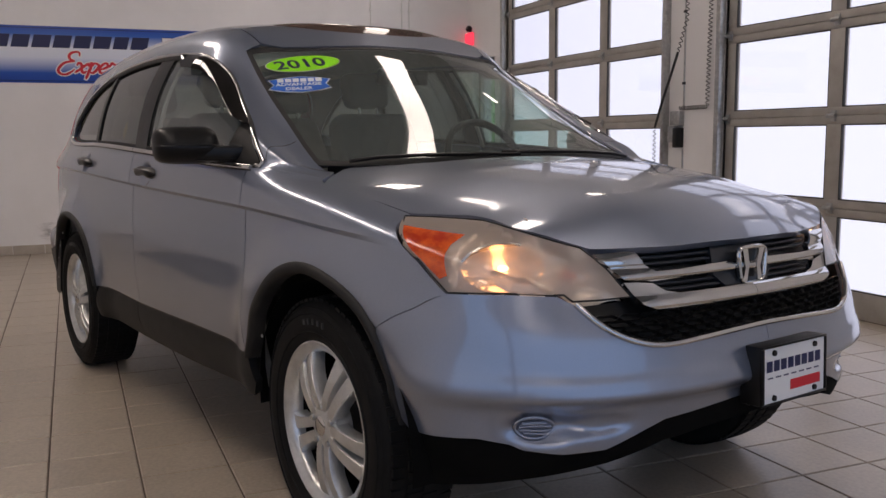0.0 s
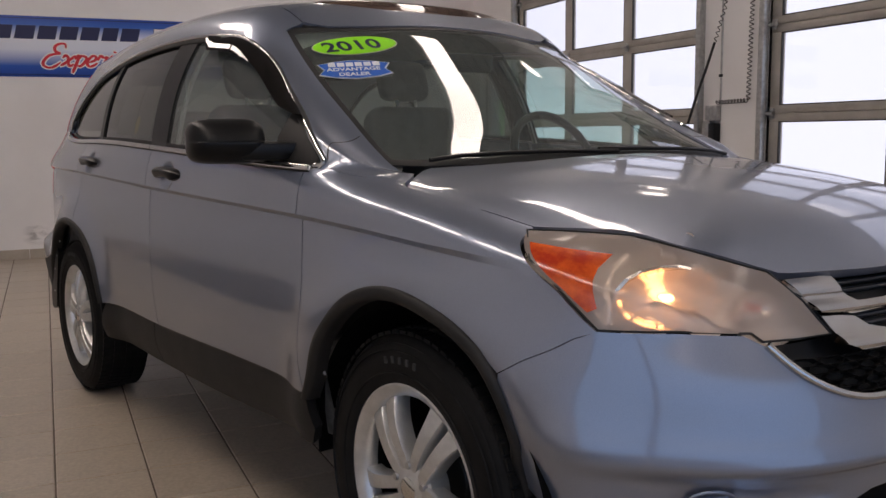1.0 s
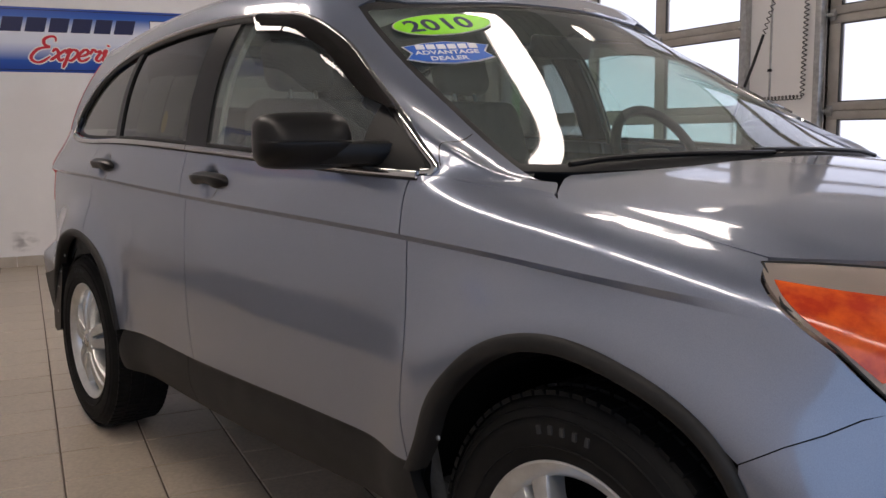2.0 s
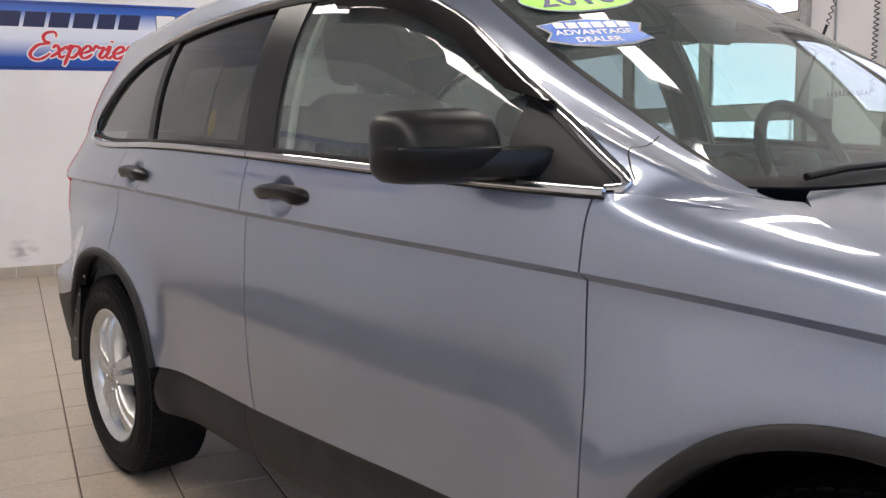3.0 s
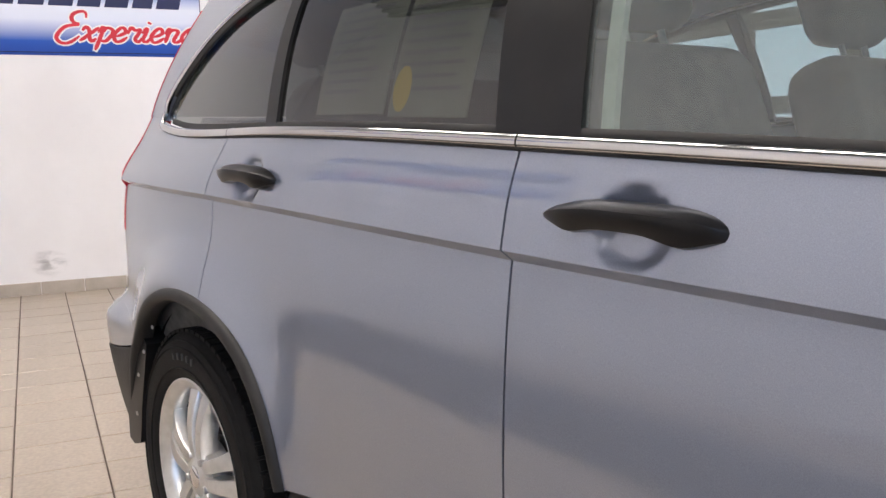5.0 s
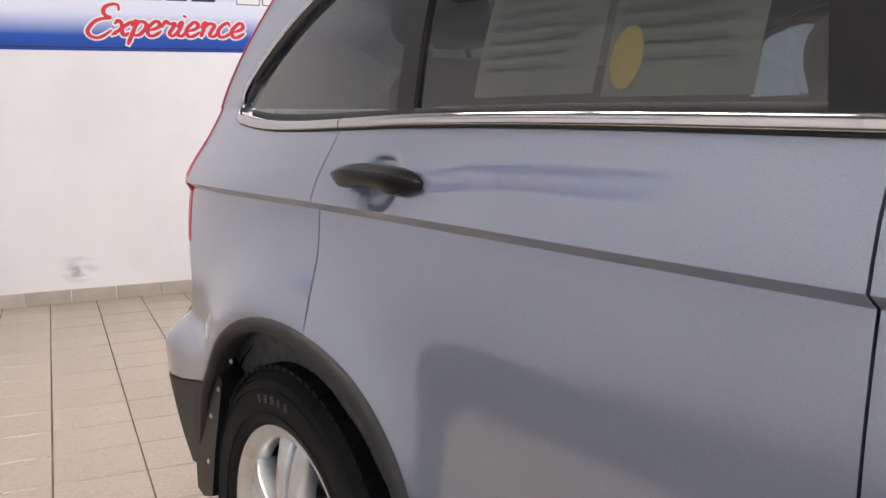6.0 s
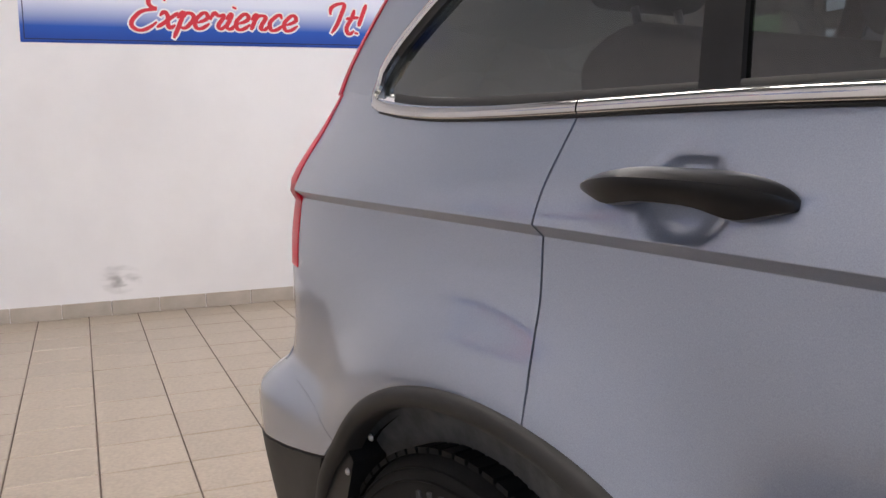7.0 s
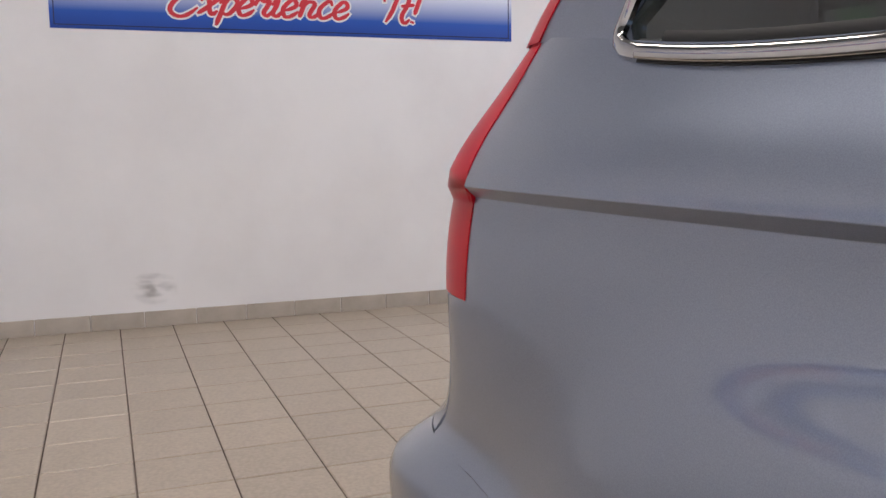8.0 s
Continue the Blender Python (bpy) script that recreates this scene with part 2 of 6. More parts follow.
def sheet(poly, surface, cell=0.03, side=1, lift=0.0, depth=0.0, flip=False, lines=()):
    """A trimmed skin: the outline poly in the two coordinates of a surface, cut into cells and laid on it, with true normals.
    side: -1 mirrors it over the car's middle; depth: how far its edge turns in."""
    poly = [(float(a), float(b)) for a, b in poly]
    lo, hi = np.min(poly, axis=0), np.max(poly, axis=0)
    na, nb = max(1, math.ceil((hi[0] - lo[0]) / cell)), max(1, math.ceil((hi[1] - lo[1]) / cell))
    ga, gb = np.linspace(lo[0], hi[0], na + 1), np.linspace(lo[1], hi[1], nb + 1)
    if lines:
        gb = np.array(sorted(set([b for b in gb if min(abs(b - q) for q in lines) > 0.003 or b in (gb[0], gb[-1])] + [q for q in lines if gb[0] < q < gb[-1]])))
        nb = len(gb) - 1
    crossed = set()
    n = len(poly)
    for i in range(n):
        p, q = poly[i - 1], poly[i]
        k = max(2, int(math.hypot(q[0] - p[0], q[1] - p[1]) / (cell * 0.25)) + 2)
        for j in range(k + 1):
            a, b = p[0] + (q[0] - p[0]) * j / k, p[1] + (q[1] - p[1]) * j / k
            ia, ib = int((a - lo[0]) / (hi[0] - lo[0]) * na), int(np.searchsorted(gb, b, side="right")) - 1
            for da in (-1, 0, 1):
                for db in (-1, 0, 1):
                    crossed.add((ia + da, ib + db))
    index, verts, faces = {}, [], []

    def vert(p):
        key = (round(p[0], 5), round(p[1], 5))
        if key not in index:
            index[key] = len(verts)
            verts.append(key)
        return index[key]
    for i in range(na):
        cols = None
        for j in range(nb):
            cellp = [(ga[i], gb[j]), (ga[i + 1], gb[j]), (ga[i + 1], gb[j + 1]), (ga[i], gb[j + 1])]
            if (i, j) in crossed:
                if cols is None:
                    cols = clip(clip(poly, 0, ga[i], False), 0, ga[i + 1], True)
                if len(cols) < 3:
                    continue
                got = clip(cols, 1, gb[j], False)
                got = clip(got, 1, gb[j + 1], True) if len(got) > 2 else []
            else:
                got = cellp if inside(poly, (ga[i] + ga[i + 1]) / 2, (gb[j] + gb[j + 1]) / 2) else []
            ids = []
            for p in got:
                v = vert(p)
                if v not in ids:
                    ids.append(v)
            if len(ids) > 2:
                area = sum(verts[ids[k - 1]][0] * verts[ids[k]][1] - verts[ids[k]][0] * verts[ids[k - 1]][1] for k in range(len(ids)))
                if abs(area) > 1e-9:
                    faces.append(ids if area > 0 else ids[::-1])
    ab = np.array(verts)
    e = 0.0008
    pos = surface(ab[:, 0], ab[:, 1])
    da = surface(ab[:, 0] + e, ab[:, 1]) - surface(ab[:, 0] - e, ab[:, 1])
    db = surface(ab[:, 0], ab[:, 1] + e) - surface(ab[:, 0], ab[:, 1] - e)
    nor = np.cross(da, db)
    nor /= np.maximum(np.linalg.norm(nor, axis=1, keepdims=True), 1e-12)
    if flip:
        nor = -nor
        faces = [f[::-1] for f in faces]
    pos = pos + nor * lift
    edges = {}
    for f in faces:
        for k in range(len(f)):
            a, b = f[k - 1], f[k]
            edges[(a, b)] = True
    rim = [(a, b) for a, b in edges if (b, a) not in edges]
    pos, nor = list(pos), list(nor)
    if depth:
        for a, b in rim:
            out = np.cross(pos[b] - pos[a], nor[a])
            size = np.linalg.norm(out)
            if size < 1e-9:
                continue
            out /= size
            k = len(pos)
            pos += [pos[a], pos[b], pos[b] - nor[b] * depth, pos[a] - nor[a] * depth]
            nor += [out] * 4
            faces.append([k + 1, k, k + 3, k + 2])
    pos, nor = np.array(pos), np.array(nor)
    if side < 0:
        pos, nor = pos * (1, -1, 1), nor * (1, -1, 1)
        faces = [f[::-1] for f in faces]
    me = bpy.data.meshes.new("skin")
    me.from_pydata(pos.tolist(), [], faces)
    me.polygons.foreach_set("use_smooth", [True] * len(me.polygons))
    me.normals_split_custom_set_from_vertices(nor.tolist())
    return me


# ---- the car's form: length x (front +), half width y, height z ----
PLAN_S = [-2.5, -2.35, -2.2, -2.08, -1.95, -1.8, -1.6, -1.3, -0.8, -0.2, 0.4, 0.9, 1.2, 1.45, 1.62, 1.76, 1.9, 2.02, 2.14, 2.3, 2.45]
PLAN_X = [-2.12, -2.10, -2.06, -2.0, -1.92, -1.80, -1.6, -1.3, -0.8, -0.2, 0.4, 0.9, 1.2, 1.45, 1.62, 1.755, 1.88, 1.973, 2.038, 2.074, 2.084]
PLAN_Y = [0.0, 0.2, 0.45, 0.67, 0.787, 0.828, 0.853, 0.875, 0.895, 0.904, 0.895, 0.872, 0.858, 0.842, 0.82, 0.787, 0.71, 0.59, 0.42, 0.2, 0.0]
plan_x, plan_y = spline(PLAN_S, PLAN_X), spline(PLAN_S, PLAN_Y)
side_in = spline([0.15, 0.28, 0.36, 0.46, 0.56, 0.66, 0.76, 0.86, 0.96, 1.06, 1.12, 1.25], [-0.09, -0.055, -0.036, -0.018, -0.004, 0.004, 0.007, 0.005, -0.002, -0.018, -0.036, -0.09])
front_out = spline([0.15, 0.25, 0.36, 0.42, 0.47, 0.515, 0.535, 0.548, 0.557, 0.575, 0.598, 0.612, 0.65, 0.72, 0.80, 0.88, 0.96, 1.05], [-0.10, -0.04, 0.03, 0.058, 0.062, 0.066, 0.075, 0.094, 0.104, 0.104, 0.097, 0.091, 0.081, 0.057, 0.016, -0.015, -0.07, -0.16])
rear_out = spline([0.15, 0.25, 0.36, 0.5, 0.58, 0.64, 0.70, 0.76, 0.84, 0.94, 1.02, 1.1, 1.2, 1.3], [-0.02, 0.07, 0.115, 0.136, 0.138, 0.122, 0.064, 0.035, 0.038, 0.046, 0.034, 0.006, -0.07, -0.15])
fender_top = spline([0.7, 0.9, 1.2, 1.45, 1.62, 1.8, 2.0], [1.10, 1.075, 1.038, 1.0, 0.967, 0.93, 0.88])
crease = spline([-2.0, -1.65, -1.1, -0.2, 0.6, 1.1, 1.5, 1.9], [1.017, 1.014, 1.008, 0.984, 0.961, 0.941, 0.916, 0.88])
belt = spline([-2.1, -1.7, -1.55, -1.35, -1.0, -0.6, -0.2, 0.35, 0.7, 0.95, 1.1, 1.2, 1.3], [1.20, 1.180, 1.160, 1.148, 1.144, 1.138, 1.124, 1.100, 1.083, 1.073, 1.055, 1.025, 0.98])


HANDLES = ((0.014, 1.034), (-0.932, 1.056))


def body(s, z):
    """The lower body: s runs round the plan (x itself along the side), z up. Right side of the car."""
    s, z = np.asarray(s, float), np.asarray(z, float)
    a, r = step(s, 1.4, 2.15), step(-s, 1.62, 2.12)
    x = plan_x(s) + a * front_out(z) - r * rear_out(z)
    w = plan_y(s) + side_in(z) * (1 - step(s, 1.7, 2.3)) * (1 - step(-s, 1.9, 2.3))
    # fender shoulder rolls in to the bonnet
    top = fender_top(np.clip(s, 0.7, 2.0))
    g = np.clip((z - (top - 0.085)) / 0.085, 0, 1.3)
    g = np.where(g < 1, g ** 3.6, g ** 2)
    w = w - 0.098 * g * step(s, 0.75, 1.25) * (1 - step(s, 1.75, 2.1))
    # shoulder line: a narrow undercut along the side
    fade = step(-s, -1.75, -1.25) * (1 - step(-s, 1.96, 2.06))
    w = w + fade * (0.021 * np.clip((z - crease(np.clip(s, -2.0, 1.9))) / 0.014 + 0.5, 0, 1) - 0.006)
    w = w - 0.031 * step(z, 0.99, 1.17) * step(-s, 0.5, 1.5)
    # wheel arch swell
    for cx, rr in ((1.33, 0.47), (-1.27, 0.45)):
        d = np.hypot(s - cx, z - 0.37)
        w = w + 0.042 * np.exp(-((d - rr + 0.02) / 0.11) ** 2) * (1 - step(z, 0.84, 1.0))
    # dishes behind the door handles
    for cx, cz in HANDLES:
        w = w - 0.013 * np.exp(-(((s - cx - 0.004) / 0.052) ** 2 + ((z - cz + 0.004) / 0.042) ** 2) ** 3)
    # front bumper: a ridge round the corner and a pocket for the fog lamp
    w = w + 0.010 * np.exp(-((z - 0.585) / 0.045) ** 2) * step(s, 1.64, 1.80) * (1 - step(s, 2.0, 2.2))
    pocket = 0.024 * np.exp(-(((s - 1.985) / 0.062) ** 2 + ((z - 0.486) / 0.036) ** 2) ** 2)
    pocket = pocket + 0.015 * np.exp(-(((s - 2.065) / 0.062) ** 2 + ((z - 0.490) / 0.026) ** 2) ** 2)
    w, x = w - 0.6 * pocket, x - 0.8 * pocket
    # rear corner and bumper ledge stay wide
    w = w + 0.055 * step(-s, 1.55, 1.95) * (1 - step(z, 0.62, 0.72))
    return np.stack([x, -w, z], -1)


section_y = spline([0, 0.16, 0.32, 0.46, 0.56, 0.66, 0.76, 0.88, 1.0], [0.868, 0.829, 0.768, 0.695, 0.645, 0.555, 0.40, 0.20, 0.0])
section_z = spline([0, 0.16, 0.32, 0.46, 0.56, 0.66, 0.76, 0.88, 1.0], [0.0, 0.26, 0.52, 0.73, 0.84, 0.925, 0.97, 0.993, 1.0])
roof_line = spline([-2.15, -1.95, -1.7, -1.3, -0.9, -0.4, 0.0, 0.25, 0.4, 0.6, 0.8, 1.0, 1.15, 1.22, 1.3], [1.50, 1.565, 1.60, 1.635, 1.655, 1.662, 1.645, 1.605, 1.555, 1.445, 1.325, 1.20, 1.11, 1.055, 0.99])
upper_w = spline([-2.15, -1.9, -1.6, -1.2, -0.6, 0.0, 0.5, 0.9, 1.2], [0.79, 0.840, 0.890, 0.943, 0.985, 1.0, 0.99, 0.955, 0.915])


pillar_v = spline([0.1, 0.3, 0.5, 0.7, 0.9, 1.0, 1.3], [0.12, 0.08, 0.03, -0.03, -0.08, -0.1, -0.1])
glass_v = spline([0.1, 0.4, 0.6, 0.82, 1.0, 1.115, 1.3], [0.60, 0.57, 0.52, 0.475, 0.437, 0.41, 0.38])
glass_in = spline([0.1, 0.4, 0.6, 0.82, 1.0, 1.1, 1.3], [0.02, 0.035, 0.048, 0.057, 0.058, 0.056, 0.05])
glass_low = spline([0.1, 0.4, 0.6, 0.82, 1.0, 1.1, 1.3], [0.03, 0.066, 0.073, 0.074, 0.066, 0.058, 0.05])


def upper(x, v):
    """The cabin: x along the car, v from the belt line (0) over the side to the roof's middle (1)."""
    x, v = np.asarray(x, float), np.asarray(v, float)
    b = belt(np.clip(x, -2.1, 1.3))
    tall = roof_line(x) - b
    # where the cabin is low the sides lean in less
    q = np.clip(tall / 0.52, 0, 1)
    lean = (0.868 - section_y(v)) * (q + (1 - q) * step(v, 0.25, 0.75))
    # the windshield sits back and in from the line of the side windows
    k, m = 0.4 * step(v, pillar_v(x), glass_v(x)) + 0.6 * step(v, pillar_v(x) + 0.30, glass_v(x)), step(v, glass_v(x), 1.0 + 0.0 * x)
    front = step(x, 0.12, 0.42)
    y = (0.868 - lean) * upper_w(x) - front * k * (1 - m) * glass_in(x)
    z = b + tall * section_z(v) - front * k * ((1 - m) * glass_low(x) + 0.028 * m)
    return np.stack([x, -y, z], -1)


bonnet_mid = spline([0.95, 1.2, 1.5, 1.785, 1.92, 2.015, 2.085, 2.145], [1.113, 1.097, 1.072, 1.033, 0.993, 0.945, 0.895, 0.83])
bonnet_drop = spline([0.95, 1.09, 1.2, 1.3, 1.4, 1.5, 1.6, 1.7, 1.81, 1.87, 1.92, 1.96, 2.0, 2.05, 2.1, 2.18], [0.05, 0.056, 0.0655, 0.071, 0.078, 0.088, 0.104, 0.1145, 0.1155, 0.107, 0.103, 0.116, 0.143, 0.160, 0.170, 0.18])


hood_edge = spline([0.9, 1.0, 1.2, 1.4, 1.6, 1.9, 2.2], [0.79, 0.775, 0.757, 0.742, 0.73, 0.66, 0.5])
hood_wide = spline([0.9, 1.0, 1.2, 1.4, 1.6, 1.9, 2.2], [0.035, 0.035, 0.04, 0.07, 0.11, 0.15, 0.15])
hood_high = spline([0.9, 1.0, 1.2, 1.4, 1.6, 1.8, 1.95, 2.2], [0.0, 0.0, 0.001, 0.005, 0.006, 0.003, 0.0, 0.0])


def bonnet(x, y):
    x, y = np.asarray(x, float), np.asarray(y, float)
    side, a = hood_edge(x), np.abs(y)
    top = side - hood_wide(x)
    ridge = hood_high(x) * (1 - step(a, top, side)) * step(a, 0.12, top)
    return np.stack([x, -y, bonnet_mid(x) - bonnet_drop(x) * np.abs(y / 0.75) ** 2.1 + ridge], -1)


def flank(s, h):
    """The lower body with heights counted from the shoulder line."""
    return body(s, np.asarray(h, float) + crease(np.clip(s, -2.0, 1.9)))


# ---- the room ----
def wall_piece(name, boxes, material, label, category="wall"):
    bm = bmesh.new()
    for b in boxes:
        add_box(bm, *b)
    return tagged(part(name, bm, material), label, category, kind="structure")


DOORS = [("a", -5.13, -2.236, 3), ("b", -1.53, 1.52, 3)]
DOOR_TOP = 3.07
SIDE_DOOR = (-6.03, -5.42)
wall_piece("wall_banner", [(WALL_X - 0.2, WALL_X, END_Y - 0.2, WALL_Y + 0.25, 0, CEIL)], WALL, "white painted wall with scuffs and tile base")
wall_piece("wall_garage", [(WALL_X, SIDE_DOOR[0], WALL_Y, WALL_Y + 0.25, 0, CEIL), (SIDE_DOOR[1], DOORS[0][1], WALL_Y, WALL_Y + 0.25, 0, CEIL), (SIDE_DOOR[0], SIDE_DOOR[1], WALL_Y, WALL_Y + 0.25, 2.06, CEIL), (DOORS[0][2], DOORS[1][1], WALL_Y, WALL_Y + 0.25, 0, CEIL),
                           (DOORS[1][2], END_X, WALL_Y, WALL_Y + 0.25, 0, CEIL), (DOORS[0][1], DOORS[0][2], WALL_Y, WALL_Y + 0.25, DOOR_TOP, CEIL),
                           (DOORS[1][1], DOORS[1][2], WALL_Y, WALL_Y + 0.25, DOOR_TOP, CEIL)], WALL, "white painted wall between overhead doors")
WIN_Y, WIN_Z = (-4.44, 3.3), (0.25, 3.0)
wall_piece("wall_end", [(END_X, END_X + 0.25, END_Y - 0.2, WIN_Y[0], 0, CEIL), (END_X, END_X + 0.25, WIN_Y[1], WALL_Y + 0.25, 0, CEIL), (END_X, END_X + 0.25, *WIN_Y, 0, WIN_Z[0]), (END_X, END_X + 0.25, *WIN_Y, WIN_Z[1], CEIL)],
           WALL, "plain white painted wall with a wide window")
frame_bm = bmesh.new()
for z in (WIN_Z[0], WIN_Z[1] - 0.05):
    add_box(frame_bm, END_X + 0.03, END_X + 0.08, *WIN_Y, z, z + 0.05)
for y in (WIN_Y[0], WIN_Y[1] - 0.05):
    add_box(frame_bm, END_X + 0.03, END_X + 0.08, y, y + 0.05, WIN_Z[0] + 0.05, WIN_Z[1] - 0.05)
tagged(part("window_1", frame_bm, DOOR_RAIL), "wide window with beige metal frames", "window", kind="structure")
tagged(part("backdrop_end", box(END_X + 0.10, END_X + 0.12, *WIN_Y, *WIN_Z), DAY_OPEN), "plain bright daylight behind the wide window", "backdrop", kind="structure")
# unseen side window, added to carry the blue fill light round the bumper
SIDE_X = (4.3, 7.14)
wall_piece("wall_side", [(-3.5, SIDE_X[0], END_Y - 0.2, END_Y, 0, CEIL), (SIDE_X[1], END_X, END_Y - 0.2, END_Y, 0, CEIL), (*SIDE_X, END_Y - 0.2, END_Y, 0, WIN_Z[0]), (*SIDE_X, END_Y - 0.2, END_Y, WIN_Z[1], CEIL)], WALL, "plain white painted wall with an added window opening at its end")
frame_bm = bmesh.new()
for z in (WIN_Z[0], WIN_Z[1] - 0.05):
    add_box(frame_bm, *SIDE_X, END_Y - 0.08, END_Y - 0.03, z, z + 0.05)
for x in (SIDE_X[0], SIDE_X[1] - 0.05):
    add_box(frame_bm, x, x + 0.05, END_Y - 0.08, END_Y - 0.03, WIN_Z[0] + 0.05, WIN_Z[1] - 0.05)
tagged(part("fill_window", frame_bm, DOOR_RAIL), "unseen window with beige metal frame, added for blue fill on the bumper", "window", kind="structure")
tagged(part("fill_backdrop", box(*SIDE_X, END_Y - 0.12, END_Y - 0.10, *WIN_Z), DAY_OPEN), "plain bright glow behind the added window, filling the car's front", "backdrop", kind="structure")
wall_piece("wall_store", [(WALL_X, -3.5, END_Y - 0.2, END_Y, 0, CEIL)], WALL, "plain white painted wall")
wall_piece("ceiling", [(WALL_X - 0.2, END_X + 0.2, END_Y - 0.2, WALL_Y + 0.25, CEIL, CEIL + 0.15)] + [(WALL_X + 0.01, END_X - 0.01, y, y + 0.09, CEIL - 0.05, CEIL + 0.01) for y in np.arange(END_Y + 0.1, WALL_Y - 0.1, 0.22)], CEILING, "grey painted ceiling", "ceiling")
floor = wall_piece("floor", [(WALL_X - 0.2, END_X + 0.2, END_Y - 0.2, WALL_Y + 0.3, -0.2, -0.004)], GROUT, "beige square tile floor with dark brown joints", "floor")

# daylight close behind the frosted panes
for name, q in (("backdrop_a", (DOORS[0][1], DOORS[0][2], WALL_Y + 0.10, WALL_Y + 0.12)), ("backdrop_b", (DOORS[1][1], DOORS[1][2], WALL_Y + 0.10, WALL_Y + 0.12))):
    tagged(part(name, box(*q, 0.0, DOOR_TOP), DAYLIGHT), "plain bright daylight behind the door panes", "backdrop", kind="structure")
tagged(part("backdrop_sky", box(-9.5, -4.0, WALL_Y + 1.6, WALL_Y + 1.62, -0.3, 3.5), DAYLIGHT), "plain bright daylight outside the exit door", "backdrop", kind="structure")


def overhead_door(x0, x1, panes, place):
    """Sectional door: four glazed sections of rails and stiles with hinges, in its jamb."""
    door = thing("overhead_door", place, "sectional overhead door with frosted white panes and beige rails", "garage door", "overhead doors")
    joints = [0.0, 0.684, 1.273, 1.872, 2.47, DOOR_TOP]
    end, mid, rail = 0.085, 0.115, 0.052
    wide = (x1 - x0 - 2 * end - (panes - 1) * mid) / panes
    for k in range(5):
        z0, z1 = joints[k] + 0.002, joints[k + 1] - 0.002
        low = 0.17 if k == 0 else rail
        bm = bmesh.new()
        add_box(bm, x0, x1, 0, 0.045, z0, z0 + low, 0.004)
        add_box(bm, x0, x1, 0, 0.045, z1 - rail, z1, 0.004)
        for p in range(panes + 1):
            a = x0 if p == 0 else x0 + end + p * wide + (p - 1) * mid
            b = a + (end if p in (0, panes) else mid)
            add_box(bm, a, min(b, x1), 0.001, 0.044, z0 + low, z1 - rail, 0.003)
        if k < 4:
            add_box(bm, x0, x1, 0.012, 0.034, z1 - 0.004, z1 + 0.008)
        section = part("section_frame", smooth(bm), DOOR_RAIL, door)
        for p in range(panes):
            a = x0 + end + p * (wide + mid)
            pane = part("pane", box(a - 0.005, a + wide + 0.005, 0.022, 0.028, z0 + low - 0.005, z1 - rail + 0.005), PANE, section)
            pane.visible_shadow = False
            g = 0.008
            bm = bmesh.new()
            for q in ((a, a + g, z0 + low, z1 - rail), (a + wide - g, a + wide, z0 + low, z1 - rail), (a + g, a + wide - g, z0 + low, z0 + low + g), (a + g, a + wide - g, z1 - rail - g, z1 - rail)):
                add_box(bm, q[0], q[1], 0.004, 0.022, q[2], q[3])
            part("glazing_bead", bm, TRIM_DARK, section)
        if k:
            for p in range(panes + 1):
                hx = x0 + 0.03 if p == 0 else x1 - 0.03 if p == panes else x0 + end + p * wide + (p - 0.5) * mid
                bm = box(hx - 0.022, hx + 0.022, -0.012, 0.0, joints[k] - 0.035, joints[k] + 0.035, 0.003)
                hinge = part("hinge", smooth(bm), STEEL, door)
                part("hinge_roller", tube([(hx - 0.035, -0.022, joints[k]), (hx + 0.035, -0.022, joints[k])], 0.014, 12), STEEL, hinge)
    part("bottom_seal", box(x0, x1, 0.002, 0.04, 0.0, 0.012), SEAL, door)
    for x, d in ((x0, -1), (x1, 1)):
        a, b = sorted((x, x + d * 0.05))
        part("track", smooth(box(a, b, -0.075, -0.02, 0.05, DOOR_TOP + 0.1, 0.006)), STEEL, door)
        a, b = sorted((x + d * 0.0, x + d * 0.012))
        part("weatherstrip", box(a, b, -0.019, 0.02, 0, DOOR_TOP), TRIM_DARK, door)
    return door


for _, a, b, n in DOORS:
    overhead_door(a, b, n, pose(0, WALL_Y + 0.02, 0))


def ceiling_light(x, y, length, turn, half):
    """A long lit box hung from the ceiling on two rods."""
    lamp = thing("ceiling_light", pose(x, y, LAMP_Z, 0, 0, turn), "long white fluorescent ceiling light hung on rods, lit", "ceiling light", "ceiling lights")
    part("housing", smooth(box(-length / 2, length / 2, -half, half, 0.03, 0.12, 0.01)), FIXTURE, lamp)
    part("lit_diffuser", smooth(box(-length / 2 + 0.02, length / 2 - 0.02, -half + 0.02, half - 0.02, 0.0, 0.028, 0.008)), TUBE, lamp)
    for d in (-0.4, 0.4):
        part("hanging_rod", tube([(d * length, 0, 0.118), (d * length, 0, CEIL - LAMP_Z)], 0.005, 6), STEEL, lamp)
    return lamp


for y, row in ((1.45, (-4.6, -1.0, 2.6, 5.6)), (-2.0, (-3.9, -2.2, -0.5, 1.2, 2.9, 4.6, 6.2))):
    for x in row:
        ceiling_light(x, y, 1.5, 0, 0.20)


